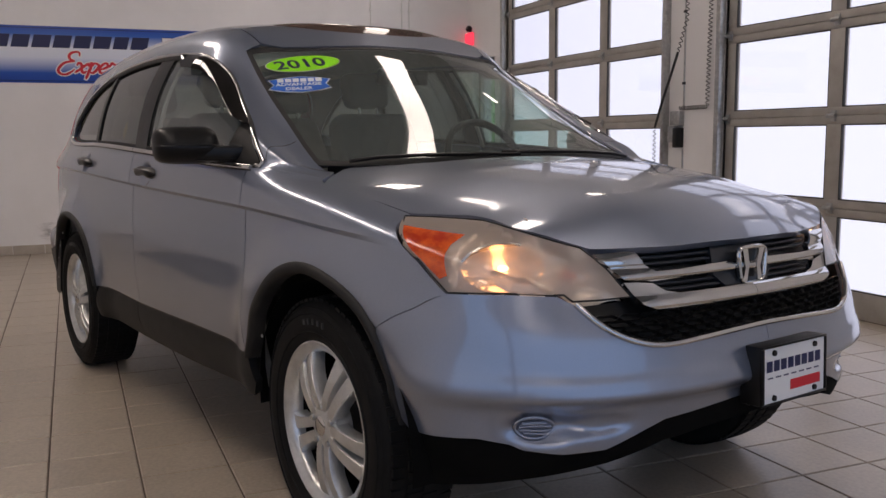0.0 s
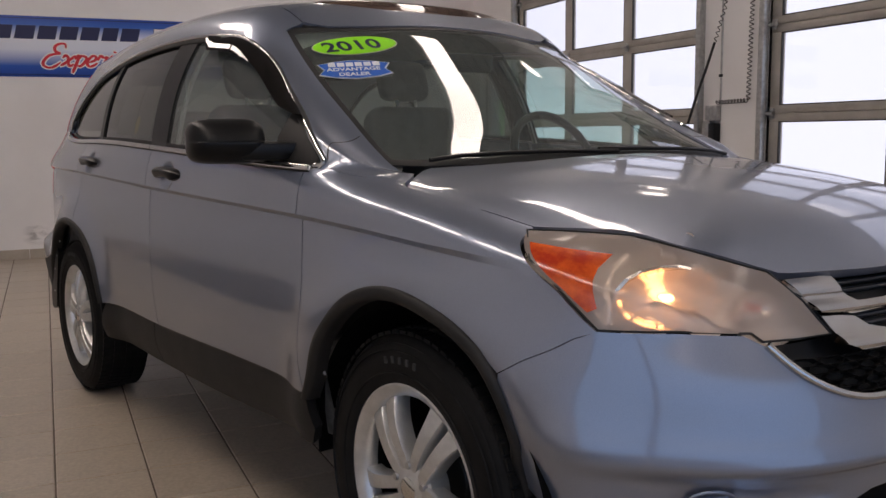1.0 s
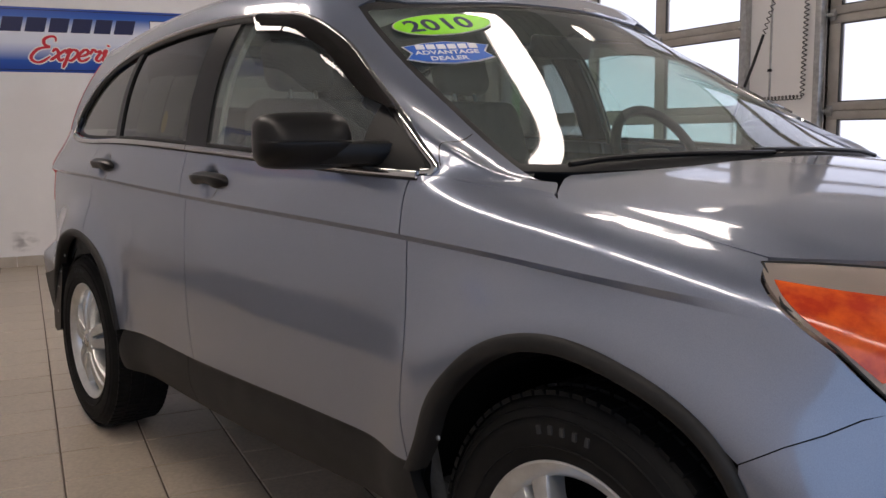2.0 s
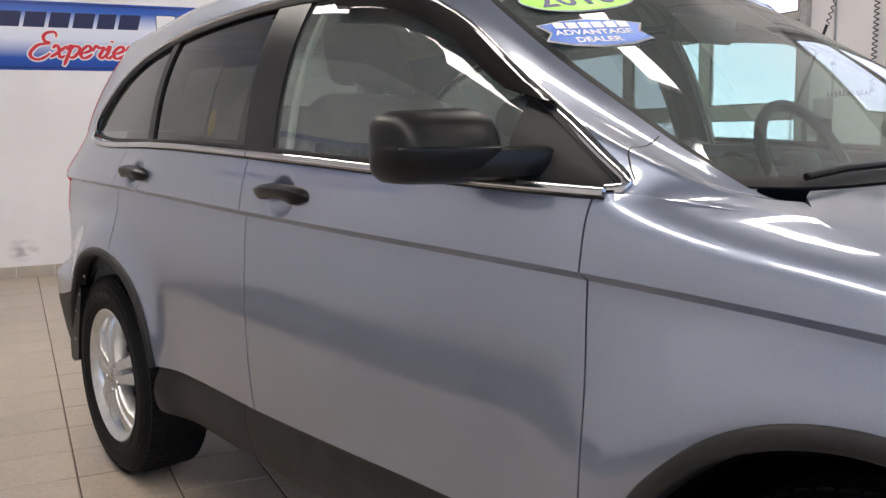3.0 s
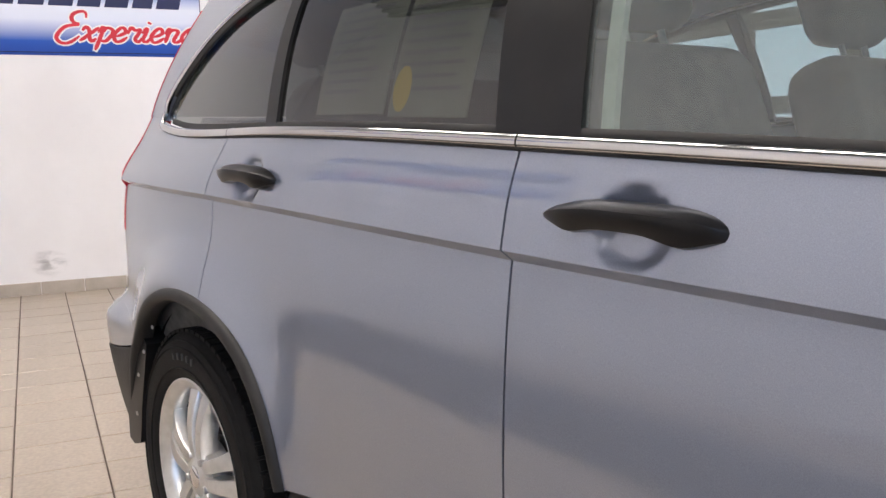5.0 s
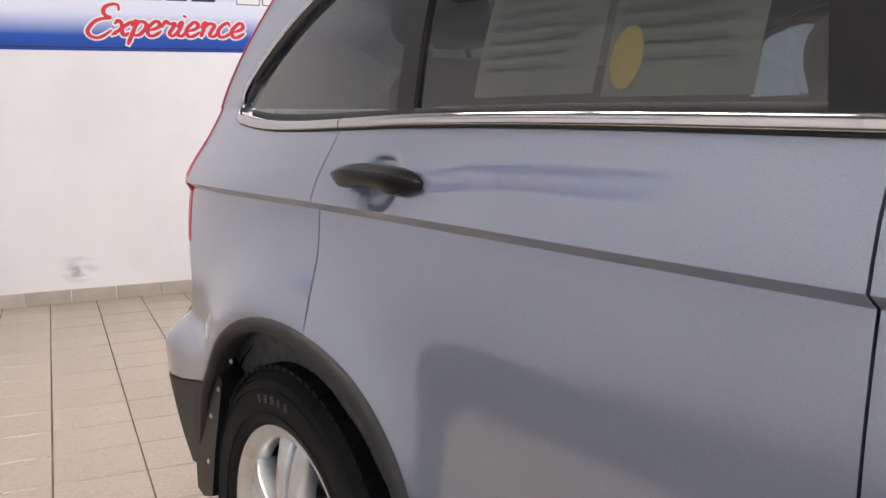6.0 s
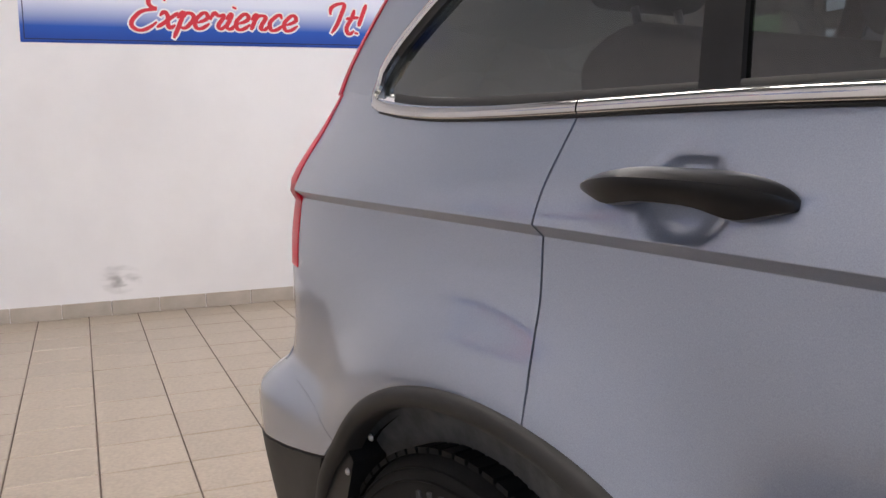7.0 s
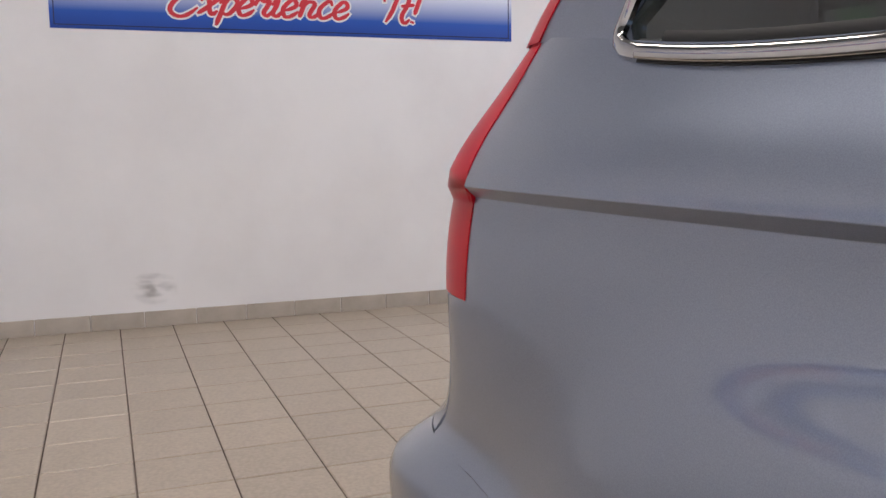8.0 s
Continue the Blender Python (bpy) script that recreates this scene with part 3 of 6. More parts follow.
bay = thing("bay_lamp", pose(-2.15, 3.0, LAMP_Z + 0.12), "small bright bay lamp on a stem from the ceiling", "ceiling light")
part("lamp_canopy", revolve([(0.0, 0.0), (0.05, 0.0), (0.05, -0.04), (0.13, -0.09), (0.14, -0.16), (0.125, -0.16), (0.11, -0.10), (0.0, -0.08)], 28, "z"), FIXTURE, bay)
part("stem", tube([(0, 0, -0.005), (0, 0, CEIL - LAMP_Z - 0.12)], 0.012, 8), STEEL, bay)
part("lamp_bulb", revolve([(0.0, -0.09), (0.09, -0.10), (0.105, -0.13), (0.07, -0.155), (0.0, -0.16)], 24, "z"), TUBE, bay)


def glass_door(x0, x1):
    """Narrow glazed way out beside the overhead door."""
    door = thing("glass_door", pose(0, WALL_Y + 0.08, 0), "glazed exit door in a grey metal frame", "door")
    bm = bmesh.new()
    for q in ((x0, x0 + 0.05, 0, 2.06), (x1 - 0.05, x1, 0, 2.06), (x0 + 0.05, x1 - 0.05, 2.0, 2.06), (x0 + 0.05, x1 - 0.05, 0, 0.2)):
        add_box(bm, q[0], q[1], 0, 0.05, q[2], q[3], 0.004)
    part("door_frame", smooth(bm), DOOR_RAIL, door)
    pane = part("pane", box(x0 + 0.05, x1 - 0.05, 0.022, 0.028, 0.2, 2.0), PANE, door)
    pane.visible_shadow = False
    part("push_bar", tube([(x0 + 0.08, -0.05, 1.02), (x1 - 0.08, -0.05, 1.02)], 0.016, 10), STEEL, door)
    part("door_closer", smooth(box(x0 + 0.22, x0 + 0.46, -0.05, 0.0, 2.0, 2.05, 0.008)), STEEL, door)


glass_door(*SIDE_DOOR)
GREEN = bpy.data.materials.new("distant_leaves")
GREEN.use_nodes = True
GREEN.node_tree.nodes.clear()
gt_ = node(GREEN, "ShaderNodeTexCoord")
gn_ = node(GREEN, "ShaderNodeTexNoise", Scale=9.0, Detail=6.0)
link(GREEN, gt_.outputs["Object"], gn_.inputs["Vector"])
gr_ = node(GREEN, "ShaderNodeValToRGB")
gr_.color_ramp.elements[0].position, gr_.color_ramp.elements[0].color = 0.35, (0.03, 0.16, 0.03, 1)
gr_.color_ramp.elements[1].position, gr_.color_ramp.elements[1].color = 0.68, (0.55, 0.75, 0.45, 1)
link(GREEN, gn_.outputs["Fac"], gr_.inputs["Fac"])
ge_ = node(GREEN, "ShaderNodeEmission", Strength=0.8)
link(GREEN, gr_.outputs["Color"], ge_.inputs["Color"])
go_ = node(GREEN, "ShaderNodeOutputMaterial")
link(GREEN, ge_.outputs[0], go_.inputs["Surface"])
tagged(part("backdrop_green", box(-9.4, -6.5, WALL_Y + 1.4, WALL_Y + 1.42, 0.3, 2.9), GREEN), "distant green leaves seen past the glazed door", "backdrop", kind="structure")
# unseen mat, added so that the doors mirror a dark band
mat = thing("floor_mat", CAR, "long dark mat added out of view, mirrored as a dark band in the doors", "mat")
part("mat_sheet", smooth(box(-5.1, 3.2, -3.40, -2.32, 0.0, 0.008, 0.003)), MAT_RUBBER, mat)



# ---- fittings on the walls ----
def exit_sign():
    sign = thing("exit_sign", pose(-6.07, WALL_Y - 0.005, 2.23), "small red lit exit sign with a lamp head", "exit sign")
    part("sign_box", smooth(box(-0.10, 0.10, -0.035, 0.0, 0.0, 0.15, 0.008)), SIGN_RED, sign)
    part("lamp_head", revolve([(0.0, 0.03), (0.03, 0.028), (0.04, 0.0), (0.03, -0.03), (0.0, -0.035)], 20, "z"), BLACK, sign, "", pose(0.06, -0.05, 0.19, 60, 0, 0))
    part("lamp_stem", tube([(0.06, -0.01, 0.14), (0.06, -0.03, 0.18)], 0.01, 8), BLACK, sign)


exit_sign()
for y, z in ((2.13, 2.25), (2.51, 2.2), (2.60, 2.15)):
    pipe = thing("wall_conduit", pose(WALL_X + 0.012, y, 0), "thin painted conduit running up the white wall", "pipe", "wall conduits")
    part("conduit", tube([(0, 0, 1.2), (0, 0, CEIL)], 0.009, 10), FIXTURE, pipe)
    for h in (1.5, 2.6, 3.6):
        part("clip", box(-0.012, 0.010, -0.016, 0.016, h, h + 0.02, 0.003), FIXTURE, pipe)


def coil(points, radius, turns, wire):
    """A coiled cord along a line."""
    pts = [Vector(p) for p in points]
    out = []
    total = sum((b - a).length for a, b in zip(pts, pts[1:]))
    done = 0.0
    for a, b in zip(pts, pts[1:]):
        d = (b - a)
        n = max(8, int(turns * 8 * d.length / total))
        ax = d.normalized()
        u = ax.cross(Vector((0, 1, 0))) if abs(ax.y) < 0.9 else ax.cross(Vector((1, 0, 0)))
        u.normalize()
        w = ax.cross(u)
        for i in range(n):
            f = i / n
            ang = 2 * math.pi * turns * (done + f * d.length) / total
            out.append(a + d * f + radius * (math.cos(ang) * u + math.sin(ang) * w))
        done += d.length
    return tube(out, wire, 5)


# between the doors: track bracket, switch box, coiled cords
cord = thing("coiled_cord", pose(0, WALL_Y - 0.035, 0), "black coiled cord hung down the wall and across to a box", "cable")
part("cord", coil([(-1.64, 0, 3.0), (-1.68, 0, 1.37), (-2.02, 0, 1.365)], 0.014, 62, 0.0035), CABLE, cord)
strap = thing("door_cord", pose(0, WALL_Y - 0.10, 0), "black cord sloping down to the overhead door edge", "cable")
part("upper_cord", coil([(-1.90, 0.05, 3.0), (-1.92, 0.05, 2.05), (-2.0, 0.03, 1.8)], 0.012, 30, 0.0035), CABLE, strap)
part("lower_cord", tube([(-2.0, 0.03, 1.8), (-2.06, 0.01, 1.62), (-2.16, 0.0, 1.4), (-2.24, 0.0, 1.22)], 0.010, 8), CABLE, strap)
part("hanging_cord", coil([(-2.24, 0.0, 1.2), (-2.25, 0.0, 0.7)], 0.012, 14, 0.0035), CABLE, strap)
switch = thing("switch_box", pose(0, WALL_Y, 0), "grey steel switch box with a black actuator", "switch box")
part("box_body", smooth(box(-2.10, -1.98, -0.06, 0.0, 1.235, 1.345, 0.006)), STEEL, switch)
part("actuator", smooth(box(-2.045, -1.985, -0.075, -0.005, 1.06, 1.215, 0.008)), BLACK, switch)
part("bracket", smooth(box(-2.14, -2.05, -0.05, 0.0, 1.10, 1.232, 0.005)), STEEL, switch)
rod = thing("wall_conduit", pose(-1.985, WALL_Y - 0.015, 0), "thin grey conduit beside the overhead door", "pipe", "wall conduits")
part("conduit", tube([(0, 0, 0.1), (0, 0, 1.05)], 0.008, 8), STEEL, rod)
part("conduit", tube([(0, 0, 1.35), (0, 0, CEIL)], 0.008, 8), STEEL, rod)
for z in (1.55, 2.1):
    part("clip", box(-0.015, 0.015, -0.012, 0.014, z, z + 0.02, 0.003), BLACK, rod)
pillar = wall_piece("trim_post", [(-1.98, -1.60, WALL_Y - 0.012, WALL_Y + 0.001, 0, CEIL)], WALL, "flat painted post between the doors", "trim")
keypad = thing("wall_plate", pose(-5.50, WALL_Y, 2.02), "small dark sensor on a white plate", "sensor")
part("plate", smooth(box(-0.13, 0.0, -0.012, 0.0, 0.0, 0.05, 0.004)), FIXTURE, keypad)
part("sensor", smooth(box(0.01, 0.06, -0.03, 0.0, -0.05, 0.03, 0.006)), BLACK, keypad)

# scuffs low on the banner wall
SCUFF = bpy.data.materials.new("grey_scuff")
SCUFF.use_nodes = True
SCUFF.node_tree.nodes.clear()
st_ = node(SCUFF, "ShaderNodeTexCoord")
sm_ = node(SCUFF, "ShaderNodeMapping")
sm_.inputs["Rotation"].default_value = (0.6, 0, 0)
sm_.inputs["Scale"].default_value = (1, 1, 3.5)
link(SCUFF, st_.outputs["Object"], sm_.inputs["Vector"])
sn_ = node(SCUFF, "ShaderNodeTexNoise", Scale=9.0, Detail=3.0)
link(SCUFF, sm_.outputs["Vector"], sn_.inputs["Vector"])
sg_ = node(SCUFF, "ShaderNodeTexGradient")
sg_.gradient_type = "SPHERICAL"
sm2_ = node(SCUFF, "ShaderNodeMapping")
sm2_.inputs["Scale"].default_value = (1, 7.0, 9.0)
link(SCUFF, st_.outputs["Object"], sm2_.inputs["Vector"])
link(SCUFF, sm2_.outputs["Vector"], sg_.inputs["Vector"])
sr_ = node(SCUFF, "ShaderNodeMapRange", **{"From Min": 0.40, "From Max": 0.75, "To Min": 0.0, "To Max": 0.34})
link(SCUFF, sn_.outputs["Fac"], sr_.inputs["Value"])
sx2_ = node(SCUFF, "ShaderNodeMath")
sx2_.operation = "MULTIPLY"
link(SCUFF, sr_.outputs["Result"], sx2_.inputs[0])
link(SCUFF, sg_.outputs["Fac"], sx2_.inputs[1])
sd_ = node(SCUFF, "ShaderNodeBsdfDiffuse", Color=(0.28, 0.26, 0.25, 1))
sp_ = node(SCUFF, "ShaderNodeBsdfTransparent")
sx3_ = node(SCUFF, "ShaderNodeMixShader")
link(SCUFF, sx2_.outputs[0], sx3_.inputs[0])
link(SCUFF, sp_.outputs[0], sx3_.inputs[1])
link(SCUFF, sd_.outputs[0], sx3_.inputs[2])
so_ = node(SCUFF, "ShaderNodeOutputMaterial")
link(SCUFF, sx3_.outputs[0], so_.inputs["Surface"])
scuff = thing("wall_scuff", Matrix.Translation((WALL_X + 0.002, -1.37, 0.235)), "grey rubbed scuff mark on the white wall", "scuff mark")
part("scuff", box(0.0, 0.0006, -0.17, 0.17, -0.13, 0.13), SCUFF, scuff)

# ---- banner ----
BANNER_BLUE = principled("banner_blue", (0.015, 0.06, 0.33), 0.45)
b_ = BANNER_BLUE.node_tree.nodes["Principled BSDF"]
tc_ = node(BANNER_BLUE, "ShaderNodeTexCoord")
sx_ = node(BANNER_BLUE, "ShaderNodeSeparateXYZ")
link(BANNER_BLUE, tc_.outputs["Object"], sx_.inputs[0])
rp_ = node(BANNER_BLUE, "ShaderNodeValToRGB")
cr_ = rp_.color_ramp
cr_.elements[0].position, cr_.elements[0].color = 0.0, (0.01, 0.055, 0.33, 1)
cr_.elements[1].position, cr_.elements[1].color = 1.0, (0.01, 0.055, 0.33, 1)
for p_, c_ in ((0.18, (0.015, 0.09, 0.45, 1)), (0.45, (0.70, 0.74, 0.85, 1)), (0.62, (0.74, 0.77, 0.86, 1)), (0.86, (0.02, 0.11, 0.48, 1))):
    e_ = cr_.elements.new(p_)
    e_.color = c_
mr_ = node(BANNER_BLUE, "ShaderNodeMapRange", **{"From Min": 0.0, "From Max": 0.565})
link(BANNER_BLUE, sx_.outputs["Z"], mr_.inputs["Value"])
link(BANNER_BLUE, mr_.outputs["Result"], rp_.inputs["Fac"])
link(BANNER_BLUE, rp_.outputs["Color"], b_.inputs["Base Color"])
INK_NAVY = principled("navy_print", (0.008, 0.012, 0.07), 0.45)
INK_RED = principled("red_print", (0.62, 0.02, 0.035), 0.45)
INK_WHITE = principled("white_print", (0.8, 0.8, 0.8), 0.45)


def text_mesh(words, size, depth=0.0008, shear=0.0, spread=1.0, fat=0.0):
    """Built-in lettering as a thin mesh, lying in x and y."""
    cu = bpy.data.curves.new("words", "FONT")
    cu.body, cu.size, cu.shear, cu.space_character, cu.extrude, cu.offset = words, size, shear, spread, depth, fat
    cu.align_x, cu.align_y = "LEFT", "BOTTOM_BASELINE"
    ob = bpy.data.objects.new("words", cu)
    me = bpy.data.meshes.new_from_object(ob)
    bpy.data.objects.remove(ob)
    return me


banner = thing("wall_banner_sign", pose(WALL_X + 0.004, -1.855, 1.735, 0, 0, 90), "blue and white vinyl dealer banner on the white wall", "banner")
part("sheet", smooth(box(0, 2.83, 0, 0.004, 0, 0.565, 0.001)), BANNER_BLUE, banner)


# brush letters as strokes: (advance, strokes of points), with x-height 1
BRUSH = {
    "E": (1.22, [[(1.22, 1.62), (1.12, 1.98), (0.72, 2.02), (0.46, 1.66), (0.66, 1.28), (0.98, 1.16), (0.56, 1.08), (0.08, 0.66), (0.02, 0.14), (0.38, -0.16), (0.86, -0.02), (1.16, 0.36)]]),
    "x": (0.84, [[(0.0, 0.72), (0.17, 0.98), (0.34, 0.78), (0.46, 0.3), (0.62, 0.02), (0.84, 0.22)], [(0.84, 0.97), (0.56, 0.66), (0.24, 0.26), (0.0, 0.02)]]),
    "p": (0.84, [[(0.0, 0.62), (0.2, 1.0), (0.21, 0.5), (0.15, -0.25), (0.12, -0.62)], [(0.21, 0.5), (0.46, 0.96), (0.74, 0.80), (0.68, 0.28), (0.42, 0.02), (0.2, 0.14)]]),
    "e": (0.76, [[(0.12, 0.36), (0.42, 0.5), (0.6, 0.76), (0.44, 0.99), (0.16, 0.78), (0.06, 0.36), (0.24, 0.03), (0.54, 0.08), (0.78, 0.36)]]),
    "r": (0.76, [[(0.0, 0.56), (0.16, 1.0), (0.34, 0.84), (0.58, 0.90), (0.54, 0.5), (0.52, 0.12), (0.64, 0.03), (0.8, 0.28)]]),
    "i": (0.50, [[(0.0, 0.62), (0.19, 0.98), (0.18, 0.5), (0.17, 0.12), (0.32, 0.03), (0.5, 0.3)], [(0.24, 1.30), (0.25, 1.44)]]),
    "n": (0.94, [[(0.0, 0.62), (0.18, 1.0), (0.18, 0.5), (0.14, 0.0)], [(0.17, 0.46), (0.42, 0.93), (0.66, 0.86), (0.62, 0.42), (0.64, 0.08), (0.8, 0.05), (0.96, 0.32)]]),
    "c": (0.74, [[(0.6, 0.74), (0.46, 0.99), (0.18, 0.80), (0.06, 0.36), (0.24, 0.03), (0.52, 0.08), (0.76, 0.36)]]),
    "I": (0.92, [[(0.02, 1.22), (-0.06, 1.58), (0.2, 1.92), (0.56, 1.96), (0.60, 1.4), (0.52, 0.6), (0.36, 0.02)]]),
    "t": (0.62, [[(0.3, 1.62), (0.26, 0.9), (0.22, 0.22), (0.36, 0.02), (0.62, 0.24)], [(-0.02, 1.0), (0.3, 1.05), (0.66, 1.12)]]),
    "!": (0.40, [[(0.24, 2.0), (0.2, 1.3), (0.17, 0.52)], [(0.16, 0.14), (0.16, 0.0)]]),
}


def slogan(host, words, x0, z0, high=0.103, wide=0.131, lean=0.34):
    """Red brush lettering with a white edge, one flat piece a letter."""
    x = 0.0
    for ch in words:
        advance, strokes = BRUSH[ch]
        for mat, fat, lift in ((INK_WHITE, 0.0105, 0.0010), (INK_RED, 0.0, 0.0026)):
            bm = bmesh.new()
            for j, stroke in enumerate(strokes):
                line = curve2([((x + a + lean * b * high / wide) * wide, b * high) for a, b in stroke], 34)
                n = len(line)
                rows = []
                for i, (a, b) in enumerate(line):
                    p, q = line[max(i - 1, 0)], line[min(i + 1, n - 1)]
                    u = Vector((q[0] - p[0], q[1] - p[1])).normalized()
                    end = min(1.0, 0.45 + 5.0 * min(i, n - 1 - i) / n)
                    w = (0.0098 + 0.0052 * abs(u.y)) * end + fat
                    c = Vector((a, b)) - u * fat * (i == 0) + u * fat * (i == n - 1)
                    y = -lift - 0.0003 * j - 0.0004 * i / n
                    rows.append([bm.verts.new((x0 + c.x - u.y * w, y, z0 + c.y + u.x * w)), bm.verts.new((x0 + c.x + u.y * w, y, z0 + c.y - u.x * w))])
                for p, q in zip(rows, rows[1:]):
                    bm.faces.new((p[0], p[1], q[1], q[0]))
            part("slogan_letter", bm, mat, host)
        x += advance


def banner_prints(host):
    """Slogan in red with white edge; the dealer's name as plain blocks of its letters' size."""
    up = pose(0, 0, 0, 90, 0, 0)
    x = 0.07
    for w in (0.14, 0.175, 0.185, 0.18, 0.175, 0.18, 0.16, 0.185):
        bm = bmesh.new()
        a = [bm.verts.new(p) for p in ((x, -0.0015, 0.352), (x + w - 0.018, -0.0015, 0.352), (x + w + 0.014, -0.0015, 0.478), (x + 0.032, -0.0015, 0.478))]
        bm.faces.new(a)
        bmesh.ops.solidify(bm, geom=bm.faces, thickness=0.001)
        part("name_block", bm, INK_NAVY, host)
        x += w + 0.012
    x += 0.13
    for w in (0.17, 0.17, 0.17, 0.17, 0.17):
        part("name_block", box(x - 0.006, x + w - 0.008, -0.0016, -0.0002, 0.339, 0.486, 0.0004), INK_NAVY, host)
        part("name_block", box(x, x + w - 0.014, -0.003, -0.0018, 0.345, 0.48, 0.0004), INK_WHITE, host)
        x += w + 0.018
    slogan(host, "Experience", 0.640, 0.105)
    slogan(host, "It!", 1.905, 0.095)
    bm = bmesh.new()
    for q in ((0.0, 2.83, 0.018, 0.024), (0.0, 2.83, 0.541, 0.547)):
        add_box(bm, q[0] + 0.02, q[1] - 0.02, -0.0012, 0.0, q[2], q[3])
    for q in ((0.02, 0.026), (2.804, 2.81)):
        add_box(bm, q[0], q[1], -0.0012, 0.0, 0.024, 0.541)
    part("border_line", bm, INK_NAVY, host)


banner_prints(banner)
copy_thing(banner, pose(-2.28, END_Y + 0.004, 2.1, 0, 0, 180))

# ---- the car ----
suv = thing("suv", CAR, "blue-grey metallic compact sport utility vehicle with dark grey cladding", "car")
section_back = np.linspace(0, 1, 400)
section_back_z = section_z(section_back)


def both(name, poly, surface, material, cell=0.03, lift=0.0, depth=0.012, parent=None, label=""):
    """The same panel on both sides of the car."""
    return [part(name, sheet(poly, surface, cell, k, lift, depth), material, parent or suv, label) for k in (1, -1)]


def full_upper(x, v):
    v = np.asarray(v, float)
    p = upper(x, np.where(v > 1, 2 - v, v))
    p[..., 1] *= np.where(v > 1, -1, 1)
    return p


def full_bonnet(x, y):
    """The bonnet, drawn down or up at its front rim on to the line over the lamps."""
    p = bonnet(x, y)
    a, b = np.atleast_1d(p[..., 0]), np.abs(np.atleast_1d(p[..., 1]))
    d = np.sqrt((a[:, None] - RIM[:, 0]) ** 2 + (b[:, None] - RIM[:, 1]) ** 2)
    w = np.exp(-(d / 0.06) ** 2) + 1e-9
    reach = np.exp(-(d.min(1) / 0.21) ** 2)
    p[..., 2] += ((w * RIM[:, 2]).sum(1) / w.sum(1) * reach).reshape(p[..., 2].shape)
    return p


def ribbon(points, normals, width, height, closed=False, crown=0.4):
    """A flat strip with rounded back along points, lying on a surface with these normals."""
    bm = bmesh.new()
    pts, nor = [Vector(p) for p in points], [Vector(n) for n in normals]
    n = len(pts)
    rings = []
    prof = [(-0.5, -0.3), (-0.5, 1 - crown), (-0.3, 0.93), (0, 1), (0.3, 0.93), (0.5, 1 - crown), (0.5, -0.3)]
    for i, p in enumerate(pts):
        a = pts[(i - 1) % n] if closed or i else p
        b = pts[(i + 1) % n] if closed or i < n - 1 else p
        d = (b - a).normalized()
        u = d.cross(nor[i]).normalized()
        w = width[i] if isinstance(width, (list, tuple)) else width
        rings.append([bm.verts.new(p + u * (w * q[0]) + nor[i] * (height * q[1])) for q in prof])
    for i in range(n if closed else n - 1):
        p, q = rings[i], rings[(i + 1) % n]
        for k in range(len(prof)):
            bm.faces.new((p[k], p[(k + 1) % len(prof)], q[(k + 1) % len(prof)], q[k]))
    if not closed:
        bm.faces.new(rings[0])
        bm.faces.new(rings[-1])
    bmesh.ops.recalc_face_normals(bm, faces=bm.faces)
    return smooth(bm, 50)


def on(surface, line, lift=0.0, side=1):
    """Points and normals of a line of surface coordinates."""
    a, b = np.array([p[0] for p in line]), np.array([p[1] for p in line])
    e = 0.002
    p = surface(a, b)
    n = np.cross(surface(a + e, b) - surface(a - e, b), surface(a, b + e) - surface(a, b - e))
    n /= np.linalg.norm(n, axis=1, keepdims=True)
    m = np.array((1, side, 1))
    return ((p + n * lift) * m).tolist(), (n * m).tolist()


# outlines on the side, as (s, z)
REAR_ARCH = curve2([(-0.795, 0.485), (-0.808, 0.56), (-0.865, 0.677), (-0.942, 0.746), (-1.03, 0.785), (-1.165, 0.808), (-1.265, 0.806), (-1.36, 0.79), (-1.437, 0.765), (-1.525, 0.716), (-1.60, 0.645), (-1.655, 0.578), (-1.69, 0.50), (-1.72, 0.43)], 60)
FRONT_ARCH = curve2([(0.905, 0.485), (0.95, 0.56), (1.0, 0.657), (1.047, 0.709), (1.13, 0.775), (1.245, 0.82), (1.345, 0.828), (1.46, 0.808), (1.555, 0.772), (1.615, 0.725), (1.65, 0.66), (1.665, 0.58), (1.67, 0.50), (1.675, 0.45)], 70)
FRONT_GAP = [(0.916, 0.497), (0.902, 0.60), (0.893, 0.75), (0.886, 0.90), (0.885, 0.95), (0.888, 1.073)]
MID_GAP = [(-0.198, 0.492), (-0.186, 0.75), (-0.178, 0.97), (-0.175, 1.05), (-0.171, 1.108)]
REAR_GAP = [(-1.108, 0.797), (-1.112, 0.84), (-1.125, 0.90), (-1.133, 1.0), (-1.127, 1.055), (-1.119, 1.10), (-1.108, 1.152)]
G = 0.0018


def belt_line(a, b, drop, n=30):
    return [(x, float(belt(x)) - drop) for x in np.linspace(a, b, n)]


def shifted(line, d):
    return [(a + d, b) for a, b in line]


rear_front = [p for p in REAR_ARCH if p[1] < 0.797 and p[0] > -1.10] + [(-1.108, 0.795)]
rear_back = [p for p in REAR_ARCH if p[0] < -1.112]
FRONT_DOOR = shifted(MID_GAP, G) + belt_line(-0.165, 0.882, 0.008) + shifted(FRONT_GAP[::-1], -G) + [(0.4, 0.502)]
REAR_DOOR = shifted(MID_GAP[::-1], -G) + [(-0.5, 0.494), (-0.79, 0.488)] + rear_front + shifted(REAR_GAP[1:], G) + belt_line(-1.095, -0.178, 0.008)
FINE = (-0.020, -0.014, -0.0079, -0.0061, 0.0, 0.0061, 0.0079, 0.014, 0.020)


